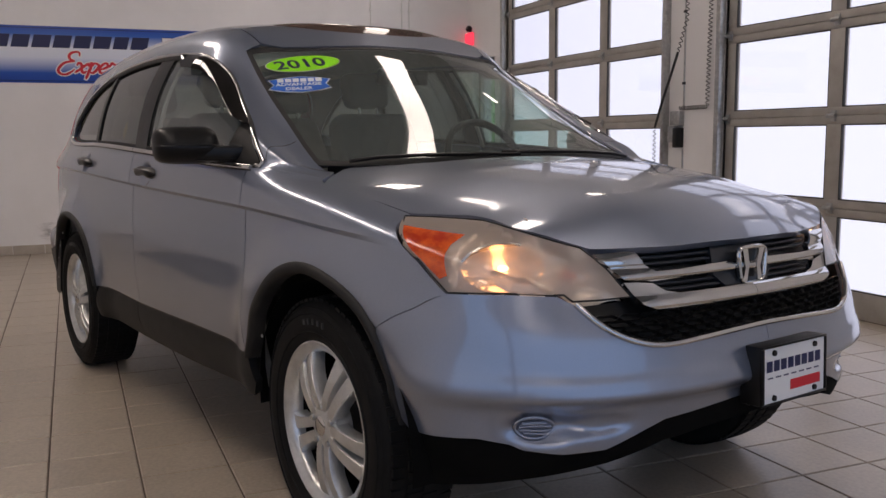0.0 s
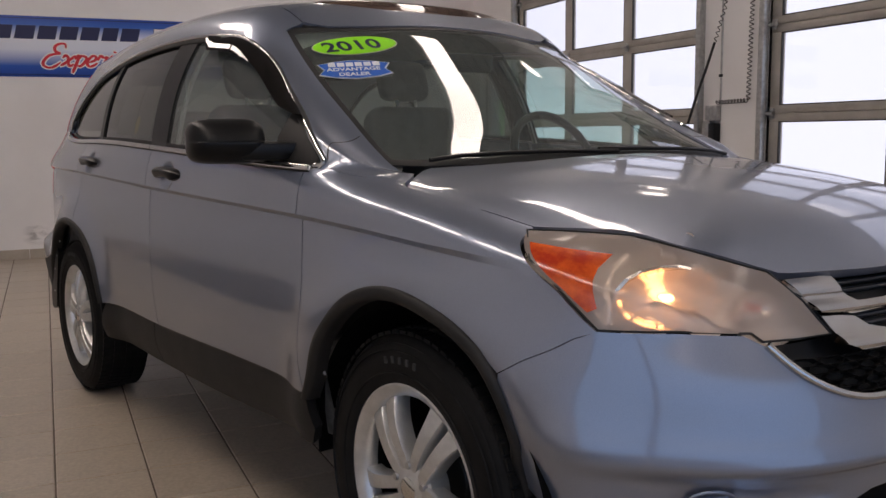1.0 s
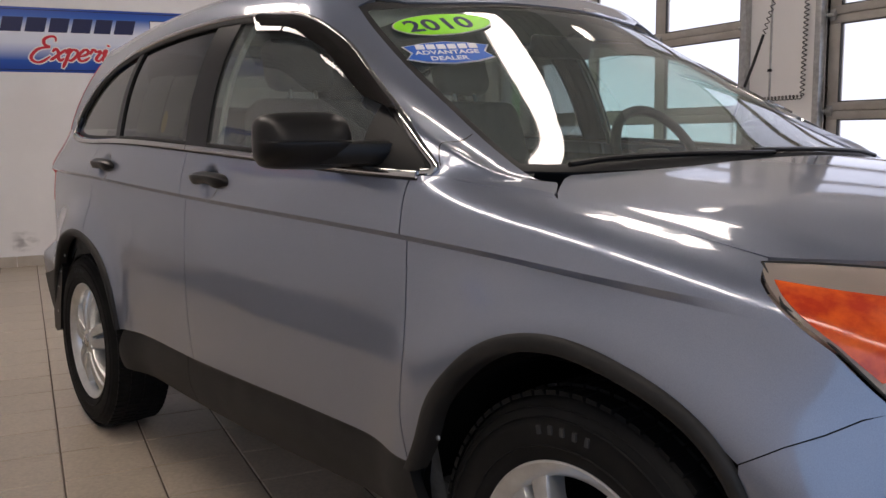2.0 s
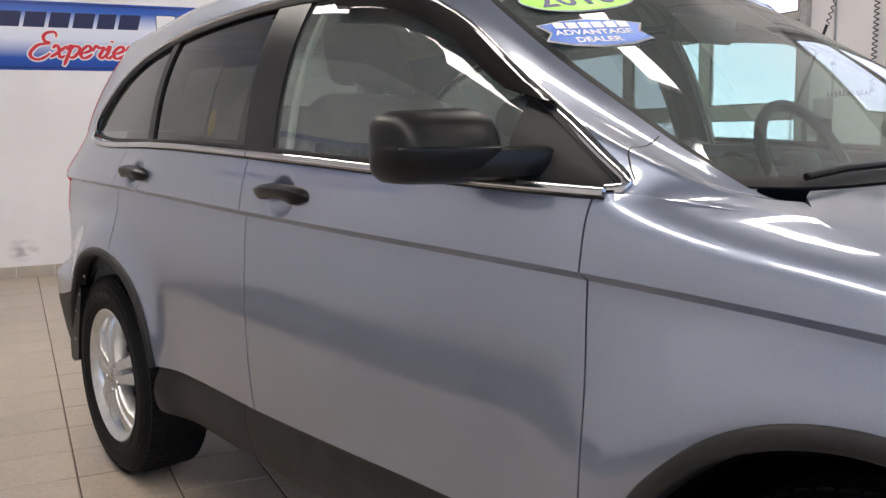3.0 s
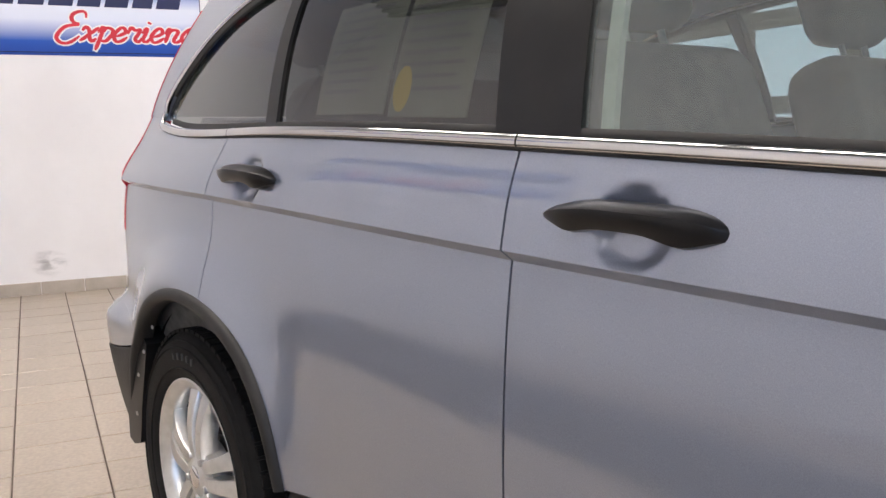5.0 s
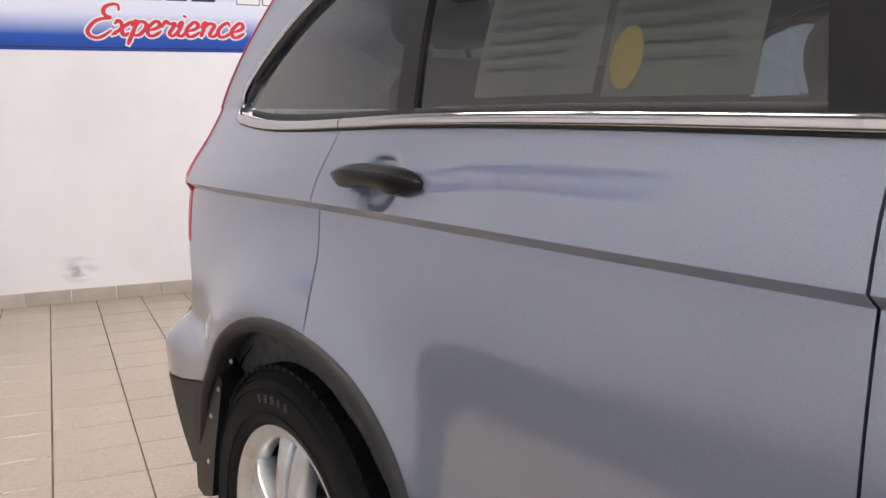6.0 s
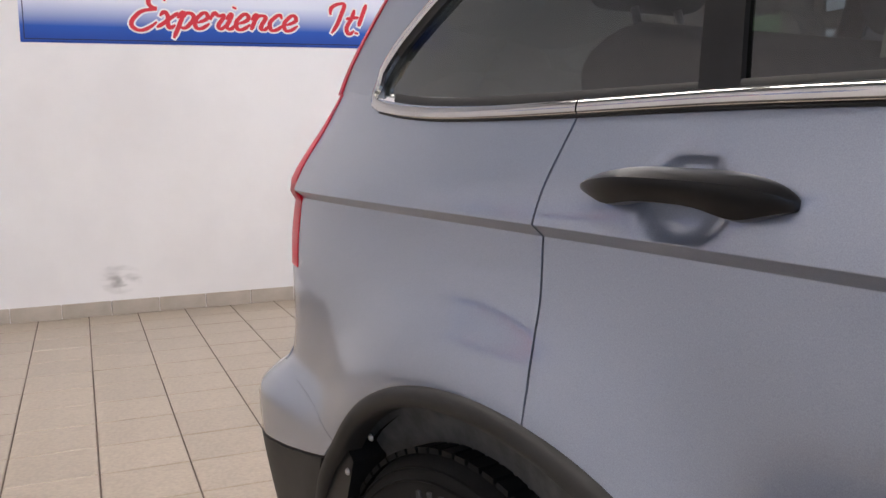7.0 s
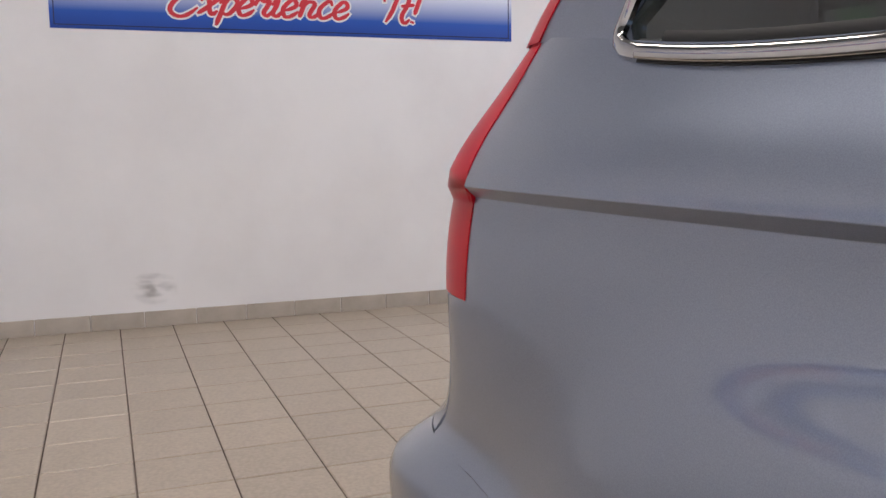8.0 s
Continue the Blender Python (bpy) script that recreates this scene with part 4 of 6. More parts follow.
def flank_panel(name, poly):
    """A side panel, cut fine along the shoulder line."""
    low = [(a, b - float(crease(np.clip(a, -2.0, 1.9)))) for a, b in poly]
    for k in (1, -1):
        part(name, sheet(low, flank, 0.012, k, 0.0, 0.012, False, FINE), PAINT, suv)


for name, poly in (("front_door", FRONT_DOOR), ("rear_door", REAR_DOOR)):
    flank_panel(name, poly)

# front wing: behind the headlight, over the arch
SEAM = [(1.82, 0.797), (1.78, 0.782), (1.737, 0.757), (1.694, 0.735), (1.64, 0.70)]
WING_TOP = [(s, float(fender_top(s)) + (0.006 if s < 1.19 else -0.0004)) for s in np.linspace(1.02, 1.612, 20)]
arch_back = [p for p in FRONT_ARCH if p[0] < 1.5 or p[1] > 0.702]
WING = shifted(FRONT_GAP, G) + [(0.95, 1.073)] + WING_TOP + [(1.636, 0.944), (1.680, 0.913), (1.754, 0.863), (1.799, 0.816), (1.82, 0.795)] + SEAM[1:] + arch_back[::-1][:-1]
flank_panel("front_wing", WING)

# bonnet
side_edge = [(float(p[0]), float(-p[1])) for p in (body(s, float(fender_top(s))) for s in np.linspace(1.21, 1.60, 16))]
LAMP_TOP = curve2([(1.612, 0.964), (1.676, 0.963), (1.742, 0.960), (1.88, 0.949), (2.0, 0.934), (2.087, 0.900)], 24)
lip_line = [(a, b + 0.005, 0.0) for a, b in LAMP_TOP] + [(s, 0.894 + 0.002 * step(s, 2.1, 2.4), 0.024 * float(step(s, 2.08, 2.3))) for s in np.linspace(2.10, 2.449, 22)]
front_edge = [(float(p[0]) + e, float(-p[1])) for p, e in ((body(a, b), e) for a, b, e in lip_line)]
RIM = np.array([(float(p[0]) + e, float(-p[1]), float(p[2]) - 0.001 - float(bonnet(float(p[0]) + e, float(-p[1]))[2])) for p, e in ((body(a, b), e) for a, b, e in lip_line)])
half = [(1.225, 0.0), (1.222, 0.2), (1.20, 0.37), (1.155, 0.48), (1.105, 0.575), (1.085, 0.605), (1.098, 0.638), (1.135, 0.688), (1.165, 0.725), (1.195, 0.754)] + side_edge + front_edge
BONNET = [(a, b - 0.0012 if b > 0 else b) for a, b in half] + [(a, -b + 0.0012) for a, b in half[::-1] if b > 1e-4]
part("bonnet", sheet(BONNET, full_bonnet, 0.025, 1, 0.002, 0.02, True), PAINT, suv)

# cabin: side windows, pillars, roof
top_line = curve2([(0.888, 0.002), (0.910, 0.007), (0.922, 0.040), (0.908, 0.100), (0.85, 0.196), (0.775, 0.285), (0.70, 0.338), (0.62, 0.372), (0.51, 0.412), (0.40, 0.442), (0.26, 0.450), (0.06, 0.447), (-0.3, 0.445), (-0.6, 0.435), (-0.9, 0.413), (-1.15, 0.375), (-1.316, 0.331), (-1.432, 0.273), (-1.547, 0.183), (-1.62, 0.105), (-1.655, 0.05), (-1.664, 0.025), (-1.652, 0.006)], 90)
bottom_line = [(x, 0.012) for x in np.linspace(-1.64, 0.905, 40)]
OPENING = top_line + bottom_line
WS_SIDE = curve2([(1.01, 0.444), (0.9, 0.463), (0.77, 0.487), (0.62, 0.513), (0.44, 0.555), (0.305, 0.60)], 24)
WS_TOP = curve2([(0.305, 0.60), (0.345, 0.71), (0.395, 0.85), (0.412, 1.0)], 16)
WS_BASE = curve2([(1.01, 0.444), (1.065, 0.56), (1.105, 0.7), (1.125, 0.85), (1.13, 1.0)], 20)
def pillar_form(x, v):
    """The cabin skin whose front foot runs out on to the wing and the bonnet."""
    x, v = np.asarray(x, float), np.asarray(v, float)
    p = upper(x, v)
    u = np.clip(v / 0.41, 0, 1)
    edge = body(x, fender_top(np.clip(x, 0.7, 2.0)))
    y = -edge[..., 1] - 0.135 * u
    inner = bonnet(x, -edge[..., 1] - 0.135)[..., 2]
    low = np.stack([x, -y, edge[..., 2] + 0.001 + (inner - edge[..., 2]) * np.sin(u * math.pi / 2)], -1)
    w = (step(x, 0.82 + 0.13 * u, 1.12 + 0.05 * u) * (v < 0.6))[..., None]
    return p * (1 - w) + low * w


REAR_EDGE = curve2([(-1.815, 0.0), (-1.797, 0.05), (-1.762, 0.12), (-1.717, 0.20), (-1.677, 0.28), (-1.650, 0.36), (-1.648, 0.42), (-1.685, 0.5), (-1.80, 0.6), (-1.90, 0.66)], 30)
PILLARS = top_line + [(-1.70, 0.0)] + REAR_EDGE[:1] + REAR_EDGE + [(-1.2, 0.66), (-0.3, 0.66), (0.30, 0.66)] + WS_SIDE[::-1] + [(1.045, 0.43), (1.118, 0.30), (1.158, 0.15), (1.193, 0.0), (0.91, 0.0)]
both("pillar_frame", PILLARS, pillar_form, PAINT, 0.018)
roof_half = [(-1.90, 0.664), (-1.97, 0.8), (-1.98, 1.0)]
ROOF = [(0.295, 0.664), (-1.2, 0.664)] + roof_half + [(a, 2 - b) for a, b in roof_half[:-1][::-1]] + [(-1.2, 1.336), (0.295, 1.336)] + [(a - 0.004, 2 - b) for a, b in WS_TOP[4:]] + [(a - 0.004, b) for a, b in WS_TOP[4:-1][::-1]]
part("roof", sheet(ROOF, full_upper, 0.04, 1, 0.0, 0.01), PAINT, suv)
WS = WS_BASE + [(a, 2 - b) for a, b in WS_BASE[:-1][::-1]] + [(a, 2 - b) for a, b in WS_SIDE] + [(a, 2 - b) for a, b in WS_TOP] + WS_TOP[:-1][::-1] + WS_SIDE[::-1]
windshield = part("windshield", sheet(WS[::-1], full_upper, 0.03, 1, -0.006), WINDSHIELD, suv, "green-tinted windshield")
windshield.visible_shadow = False
rim_p, rim_n = on(full_upper, WS_SIDE[::-1] + WS_BASE + [(a, 2 - b) for a, b in WS_BASE[::-1]] + [(a, 2 - b) for a, b in WS_SIDE] + [(a, 2 - b) for a, b in WS_TOP] + WS_TOP[::-1], -0.008)
part("windshield_border", ribbon(rim_p, rim_n, 0.035, 0.004, True), SEAL, suv)

for k in (1, -1):
    p, nn = on(upper, [(x, 0.0) for x in np.linspace(-1.655, 0.905, 60)], 0.006, k)
    p = [(a, -k * (max(float(-body(a, c - 0.008)[1]), abs(b)) + 0.0015), c - float(np.interp(a, (-1.4, -0.9), (0.008, 0.002)))) for a, b, c in p]
    # the upper trim turns round the rear corner into the belt trim
    q, m = on(upper, top_line, 0.002, k)
    turn = [(-1.6575, -0.7565, 1.2010), (-1.6600, -0.7625, 1.1865), (-1.6545, -0.7700, 1.1755), (-1.6380, -0.7790, 1.1672)]
    q, m = q[:-2] + [(a, b * k, c) for a, b, c in turn] + [p[1]], m[:-2] + [m[-1]] * 2 + [nn[0]] * 3
    wide = [float(np.interp(a[0], (-1.5, -0.9, 0.5, 0.8), (0.017, 0.013, 0.013, 0.018))) for a in q[:-5]] + [0.0165, 0.0165, 0.0165, 0.016, 0.0155]
    part("window_frame", ribbon(q, m, wide, 0.007), CHROME, suv, "chrome window trim")
    p, nn = p[1:], nn[1:]
    for a, b in ((-1.7, -1.1105), (-1.1075, -0.1735), (-0.1700, 1.0)):
        ends = [x for x in (a, b) if -1.6 < x < 0.9]
        xs = sorted([c[0] for c in p if a < c[0] < b] + ends)
        fine = [tuple(float(np.interp(x, [c[0] for c in p], [c[j] for c in p])) for j in range(3)) for x in xs]
        lean = [tuple(float(np.interp(x, [c[0] for c in p], [c[j] for c in nn])) for j in range(3)) for x in xs]
        part("belt_trim", ribbon(fine, lean, 0.0155, 0.007), CHROME, suv, "chrome belt trim")
    part("belt_seal", ribbon([(a, b + 0.001 * k, c - 0.0098) for a, b, c in p], nn, 0.0045, 0.005), SEAL, suv)
    part("belt_weatherstrip", ribbon(*on(upper, [(x, 0.013) for x in np.linspace(-1.60, 0.69, 50)], -0.007, k), 0.014, 0.004), SEAL, suv)
    inner = [(a, b - 0.012) for a, b in top_line[3:-4]]
    part("window_seal", ribbon(*on(upper, inner, -0.004, k), 0.022, 0.006), SEAL, suv)
    # glass: front door, rear door, quarter
    zones = (("front_window", -0.16, 1.2, DOOR_GLASS), ("rear_window", -0.96, -0.24, PRIVACY), ("quarter_window", -1.75, -0.964, PRIVACY))
    for name, a, b, mat in zones:
        lean = 0.0 if name == "front_window" else 0.28
        cut = OPENING
        cut = clip(cut, 0, b, True) if b < 1 else cut
        cut = clip(cut, 0, a, False)
        g = part(name, sheet(cut, upper, 0.04, k, -0.010), mat, suv)
        g.visible_shadow = False
    # seam from the window corner to the foot of the windshield
    part("pillar_seam", ribbon(*on(pillar_form, curve2([(0.928, 0.10), (0.905, 0.20), (0.880, 0.34), (0.864, 0.455)], 14), -0.0005, k), 0.0028, 0.0012), SEAL, suv)
    part("pillar_lining", sheet([(-0.090, 0.0), (-0.070, 0.0), (-0.126, 0.44), (-0.147, 0.44)], upper, 0.05, k, -0.035, 0.01), CABIN_LIGHT, suv, "light grey pillar lining")
    # dark door pillars between the panes
    for name, pts in (("door_pillar", [(-0.245, 0.0), (-0.092, 0.0), (-0.15, 0.44), (-0.315, 0.44)]), ("window_divider", [(-0.955, 0.0), (-0.905, 0.0), (-0.955, 0.395), (-1.0, 0.385)]),
                      ("mirror_base", [(0.905, 0.012), (0.70, 0.012), (0.672, 0.05), (0.668, 0.345), (0.70, 0.330), (0.775, 0.276), (0.85, 0.186)])):
        part(name, sheet(pts, upper, 0.04, k, -0.003, 0.012), CLAD if name == "mirror_base" else BLACK, suv)

# rear side: quarter panel, bumper, lamps, tailgate
TAIL_IN = [(-1.856, 0.882), (-1.852, 1.014), (-1.853, 1.09), (-1.85, 1.145), (-1.842, 1.190)]
QUARTER = shifted(REAR_GAP, -G) + belt_line(-1.105, -1.838, -0.004) + TAIL_IN[::-1] + [(-1.93, 0.880), (-1.93, 0.6885), (-1.80, 0.6785), (-1.70, 0.6635), (-1.605, 0.6415)] + rear_back[::-1][4:]
flank_panel("quarter_panel", QUARTER[::-1])
BUMPER_R = [(-1.61, 0.641), (-1.70, 0.663), (-1.80, 0.678), (-1.90, 0.687), (-2.0, 0.69), (-2.499, 0.69), (-2.499, 0.53), (-1.95, 0.54), (-1.80, 0.566), (-1.648, 0.605)]
both("rear_bumper", BUMPER_R, body, PAINT, 0.025)
both("bumper_cladding", [(-1.652, 0.600), (-1.80, 0.562), (-1.95, 0.537), (-2.499, 0.527), (-2.499, 0.30), (-1.9, 0.32), (-1.735, 0.38)], body, CLAD, 0.03, 0.003)
both("tailgate", [(-1.935, 0.6905), (-2.499, 0.6905), (-2.499, 1.19), (-2.13, 1.19), (-2.10, 0.882), (-1.935, 0.882)], body, PAINT, 0.03)
for k in (1, -1):
    lamp = part("tail_lamp", sheet(TAIL_IN + [(-2.0, 1.198), (-2.06, 1.0), (-2.09, 0.884)], body, 0.02, k, 0.0015, 0.03), RED_LENS, suv, "red tail lamp")
    edge, out = on(upper, [p for p in REAR_EDGE if p[1] < 0.42], 0.002, k)
    bm = bmesh.new()
    rows = []
    for i, p in enumerate(edge):
        w = 1.0 - 0.45 * i / len(edge)
        rows.append([bm.verts.new((p[0] + a * w, p[1] + b * k * w, p[2])) for a, b in ((0.003, 0.006), (0.0, 0.0), (-0.030, 0.010), (-0.055, 0.026), (-0.075, 0.07))])
    for p, q in zip(rows, rows[1:]):
        for j in range(4):
            bm.faces.new((p[j], p[j + 1], q[j + 1], q[j]))
    bmesh.ops.recalc_face_normals(bm, faces=bm.faces)
    part("upper_lens", smooth(bm, 60), RED_LENS, lamp)


def across(line, n=12):
    """A skin from a line on the right side straight over to its mirror image."""
    bm = bmesh.new()
    rows = []
    for x, y, z in line:
        rows.append([bm.verts.new((x - 0.10 * (1 - (2 * i / n - 1) ** 2), y * (1 - 2 * i / n), z)) for i in range(n + 1)])
    for p, q in zip(rows, rows[1:]):
        for i in range(n):
            bm.faces.new((p[i], p[i + 1], q[i + 1], q[i]))
    bmesh.ops.recalc_face_normals(bm, faces=bm.faces)
    return smooth(bm)


part("tailgate_glass", across(upper(np.array([p[0] for p in REAR_EDGE]), np.array([p[1] for p in REAR_EDGE])).tolist()), PRIVACY, suv)

# front: bumper, lamps, grille
HEADLAMP = LAMP_TOP + [(2.123, 0.846), (2.15, 0.784), (2.10, 0.781), (2.053, 0.781), (2.042, 0.796), (1.947, 0.802), (1.893, 0.801), (1.823, 0.799), (1.803, 0.821), (1.758, 0.868), (1.683, 0.918)]
SMILE = curve2([(2.055, 0.774), (2.08, 0.73), (2.116, 0.695), (2.159, 0.675), (2.233, 0.673), (2.373, 0.682), (2.449, 0.685)], 30)
LOW_EDGE = [(2.449, 0.508), (2.369, 0.503), (2.2, 0.485), (2.152, 0.462), (2.089, 0.427), (2.017, 0.421), (1.947, 0.432), (1.922, 0.446), (1.868, 0.456), (1.769, 0.452), (1.70, 0.45)]
arch_fore = [p for p in FRONT_ARCH if p[0] > 1.5 and 0.455 < p[1] < 0.694]
BUMPER = [(1.641, 0.6985), (1.6948, 0.7335), (1.738, 0.7553), (1.781, 0.7803), (1.822, 0.7965), (1.947, 0.7985), (2.03, 0.7925), (2.055, 0.772)] + [(a, b - 0.004) for a, b in SMILE] + LOW_EDGE + arch_fore[::-1]
both("front_bumper", BUMPER[::-1], body, PAINT, 0.009)
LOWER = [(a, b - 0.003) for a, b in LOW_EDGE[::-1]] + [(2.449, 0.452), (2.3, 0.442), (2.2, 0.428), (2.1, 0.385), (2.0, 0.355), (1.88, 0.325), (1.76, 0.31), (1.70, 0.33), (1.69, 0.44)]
# the skirt's colour also holds the shade below the bumper
both("front_skirt", LOWER[::-1], body, SHADED_BLACK, 0.03, -0.004)


GRILLE_GREY = principled("grille_grey", (0.020, 0.023, 0.028), 0.30, 0.0, 0.0, 0.5)


def front_bar(line, width, height, lift, name, material, parent, close=True):
    """A bar on the front, mirrored over the middle into one piece."""
    p, n = on(body, line, lift)
    q = [(a[0], -a[1], a[2]) for a in p[::-1]]
    m = [(a[0], -a[1], a[2]) for a in n[::-1]]
    w = width + width[::-1][1:] if isinstance(width, list) else width
    return part(name, ribbon(p + q[1:], n + m[1:], w, height), material, parent)


def band_form(s, z):
    """The front skin with the rounded backs of the two chrome bands."""
    p = body(s, z)
    z = np.asarray(z, float)
    for mid in (0.831, 0.767):
        p[..., 0] += 0.009 * np.clip(1 - ((z - mid) / 0.016) ** 2, 0, 1)
    p[..., 0] += 0.006 * np.clip(1 - ((z - 0.872) / 0.022) ** 2, 0, 1)
    return p


grille = part("grille", sheet([(2.06, 0.778), (2.155, 0.785), (2.125, 0.85), (2.095, 0.895), (2.2, 0.91), (2.449, 0.915), (2.449, 0.68), (2.233, 0.668), (2.159, 0.67), (2.116, 0.69), (2.08, 0.725)], body, 0.04, 1, -0.045), BLACK, suv)
part("grille_back", sheet([(2.06, 0.778), (2.155, 0.785), (2.125, 0.85), (2.095, 0.895), (2.2, 0.91), (2.449, 0.915), (2.449, 0.68), (2.233, 0.668), (2.159, 0.67), (2.116, 0.69), (2.08, 0.725)], body, 0.04, -1, -0.045), BLACK, grille)
front_bar(SMILE, 0.014, 0.010, 0.002, "chrome_strip", CHROME, grille)


for k in (1, -1):
    upper_band = [(2.105, 0.886), (2.179, 0.888), (2.192, 0.855), (2.212, 0.838), (2.26, 0.838), (2.35, 0.842), (2.4495, 0.844), (2.4495, 0.821), (2.35, 0.819), (2.26, 0.815), (2.20, 0.814), (2.145, 0.822)]
    part("upper_band", sheet(upper_band[::-1], band_form, 0.0045, k, -0.002, 0.018), CHROME, grille)
    lower_band = [(2.143, 0.818), (2.20, 0.809), (2.222, 0.790), (2.252, 0.781), (2.35, 0.781), (2.4495, 0.781), (2.4495, 0.753), (2.35, 0.752), (2.25, 0.750), (2.195, 0.750), (2.164, 0.765)]
    part("lower_band", sheet(lower_band[::-1], band_form, 0.0045, k, 0.002, 0.018), CHROME, grille)
    for z in (0.890, 0.874, 0.858, 0.810, 0.796):
        p, n = on(body, [(s, z) for s in np.linspace(2.19, 2.449, 8)], -0.03, k)
        part("slat", ribbon(p, n, 0.011, 0.014), GRILLE_GREY, grille)
    plate_poly = [(2.372, 0.890), (2.4495, 0.892), (2.4495, 0.786), (2.385, 0.786), (2.36, 0.815)]
    part("emblem_plate", sheet(plate_poly[::-1], body, 0.012, k, -0.010, 0.02), GRILLE_GREY, grille)
for row in range(5):
    for k in (1, -1):
        for i in range(9):
            s = 2.10 + 0.042 * i + (0.021 if row % 2 else 0)
            z = 0.742 - 0.0135 * row
            if s > 2.44 or z < float(np.interp(s, [a for a, _ in SMILE], [b for _, b in SMILE])) + 0.008:
                continue
            ring = [(s + a, z + b) for a, b in ((0.0205, 0.0), (0.013, 0.0064), (-0.013, 0.0064), (-0.0205, 0.0), (-0.013, -0.0064), (0.013, -0.0064))]
            p, n = on(body, ring, -0.020, k)
            part("mesh_cell", ribbon(p, n, 0.003, 0.012, True), BLACK, grille)


SUNROOF_VISOR = glass("brown_acrylic", (0.22, 0.14, 0.11), 1.5, 0.05, 0.42, (0.24, 0.155, 0.12), coat=1.5)
VISOR = glass("visor_acrylic", (0.10, 0.08, 0.07), 1.5, 0.03, 0.12, (0.05, 0.04, 0.035), coat=1.2)
DASH = varied(principled("dash_plastic", (0.05, 0.05, 0.05), 0.6), (0.020, 0.020, 0.020), (0.036, 0.036, 0.036), 25.0, bump=0.2, bump_scale=600.0)


def housing_form(s, z):
    """Faceted inner reflector of the headlamp."""
    p = body(s, z)
    s, z = np.asarray(s, float), np.asarray(z, float)
    p[..., 0] += 0.004 * np.sin(s * 70.0 + 20.0 * z) * np.sin(z * 95.0) + 0.006 * np.sin(s * 26.0)
    p[..., 1] += 0.004 * np.sin(z * 60.0 + s * 31.0)
    return p


def headlamp(k):
    """Hazed lens over a chrome bowl with a lit bulb, an amber corner and a small inner bowl."""
    lens = part("headlamp", sheet(HEADLAMP[::-1], body, 0.015, k, 0.0, 0.01), LENS, suv, "hazy clear headlamp with amber corner, lit")
    lens.visible_shadow = False
    part("lamp_housing", sheet(HEADLAMP[::-1], housing_form, 0.008, k, -0.055), LAMP_SILVER, lens)
    p, n = on(body, HEADLAMP, -0.0015, k)
    part("lamp_rim", ribbon(p, n, 0.004, 0.004, True), SEAL, lens)
    part("amber_reflector", sheet([(1.652, 0.945), (1.81, 0.926), (1.819, 0.884), (1.826, 0.838), (1.808, 0.830), (1.762, 0.872), (1.69, 0.920)][::-1], body, 0.02, k, 0.0015, 0.004), AMBER, lens)
    p, n = on(body, [(1.826, 0.930), (1.836, 0.905), (1.843, 0.870), (1.845, 0.835), (1.838, 0.812)], -0.010, k)
    part("divider", ribbon(p, n, 0.012, 0.006), LAMP_SILVER, lens)
    for (s, z, r, d, wide) in ((1.945, 0.866, 0.060, 0.036, 1.7), (2.075, 0.838, 0.034, 0.03, 1.2)):
        prof = [(r * math.sin(t), -d * math.cos(t)) for t in np.linspace(0.12, 1.35, 9)] + [(r * 1.05, -0.01), (r * 1.02, -0.02)]
        bm = revolve(prof, 18, "z")
        q, nn = on(body, [(s, z)], -0.024, 1)
        c = Vector(q[0])
        aim = Vector((nn[0][0] + 0.12, nn[0][1] + 0.10, 0.0)).normalized()
        m = Matrix.Translation((c.x, c.y * k, c.z)) @ Vector((aim.x, aim.y * k, 0.02)).to_track_quat("Z", "Y").to_matrix().to_4x4() @ Matrix.Diagonal((wide, 1, 1, 1))
        for f in bm.faces:
            f.smooth = False
        bowl = part("reflector_bowl", bm, BOWL, lens, "", m)
        bulb = revolve([(0.0, -0.034), (0.006, -0.034), (0.008, -0.015), (0.006, -0.006), (0.0, -0.004)], 16, "z")
        part("bulb", bulb, BULB if r > 0.05 else AMBER, bowl)
    return lens


BOWL = varied(principled("reflector_silver", (0.7, 0.6, 0.5), 0.4, 0.8), (0.58, 0.52, 0.46), (0.78, 0.70, 0.62), 24.0, rough=(0.12, 0.3))
LAMP_SILVER = varied(principled("lamp_silver", (0.6, 0.55, 0.5), 0.25, 0.6), (0.60, 0.53, 0.46), (0.80, 0.72, 0.64), 14.0, rough=(0.2, 0.4))
for k in (1, -1):
    headlamp(k)

# fog lamp blanks in the bumper
for k in (1, -1):
    p, n = on(body, [(1.967 + 0.034 * math.cos(a), 0.487 + 0.031 * math.sin(a)) for a in np.linspace(0, 2 * math.pi, 24, False)], 0.006, k)
    blank = part("fog_blank", ribbon(p, n, 0.007, 0.004, True), PAINT, suv)
    for i in range(4):
        z = 0.467 + 0.013 * i
        h = math.sqrt(max(1e-6, 0.029 ** 2 - (z - 0.487) ** 2))
        p, n = on(body, [(1.967 + h * t, z) for t in (-1, -0.5, 0, 0.5, 1)], 0.012, k)
        part("fin", ribbon(p, n, 0.006, 0.006), PAINT, blank)

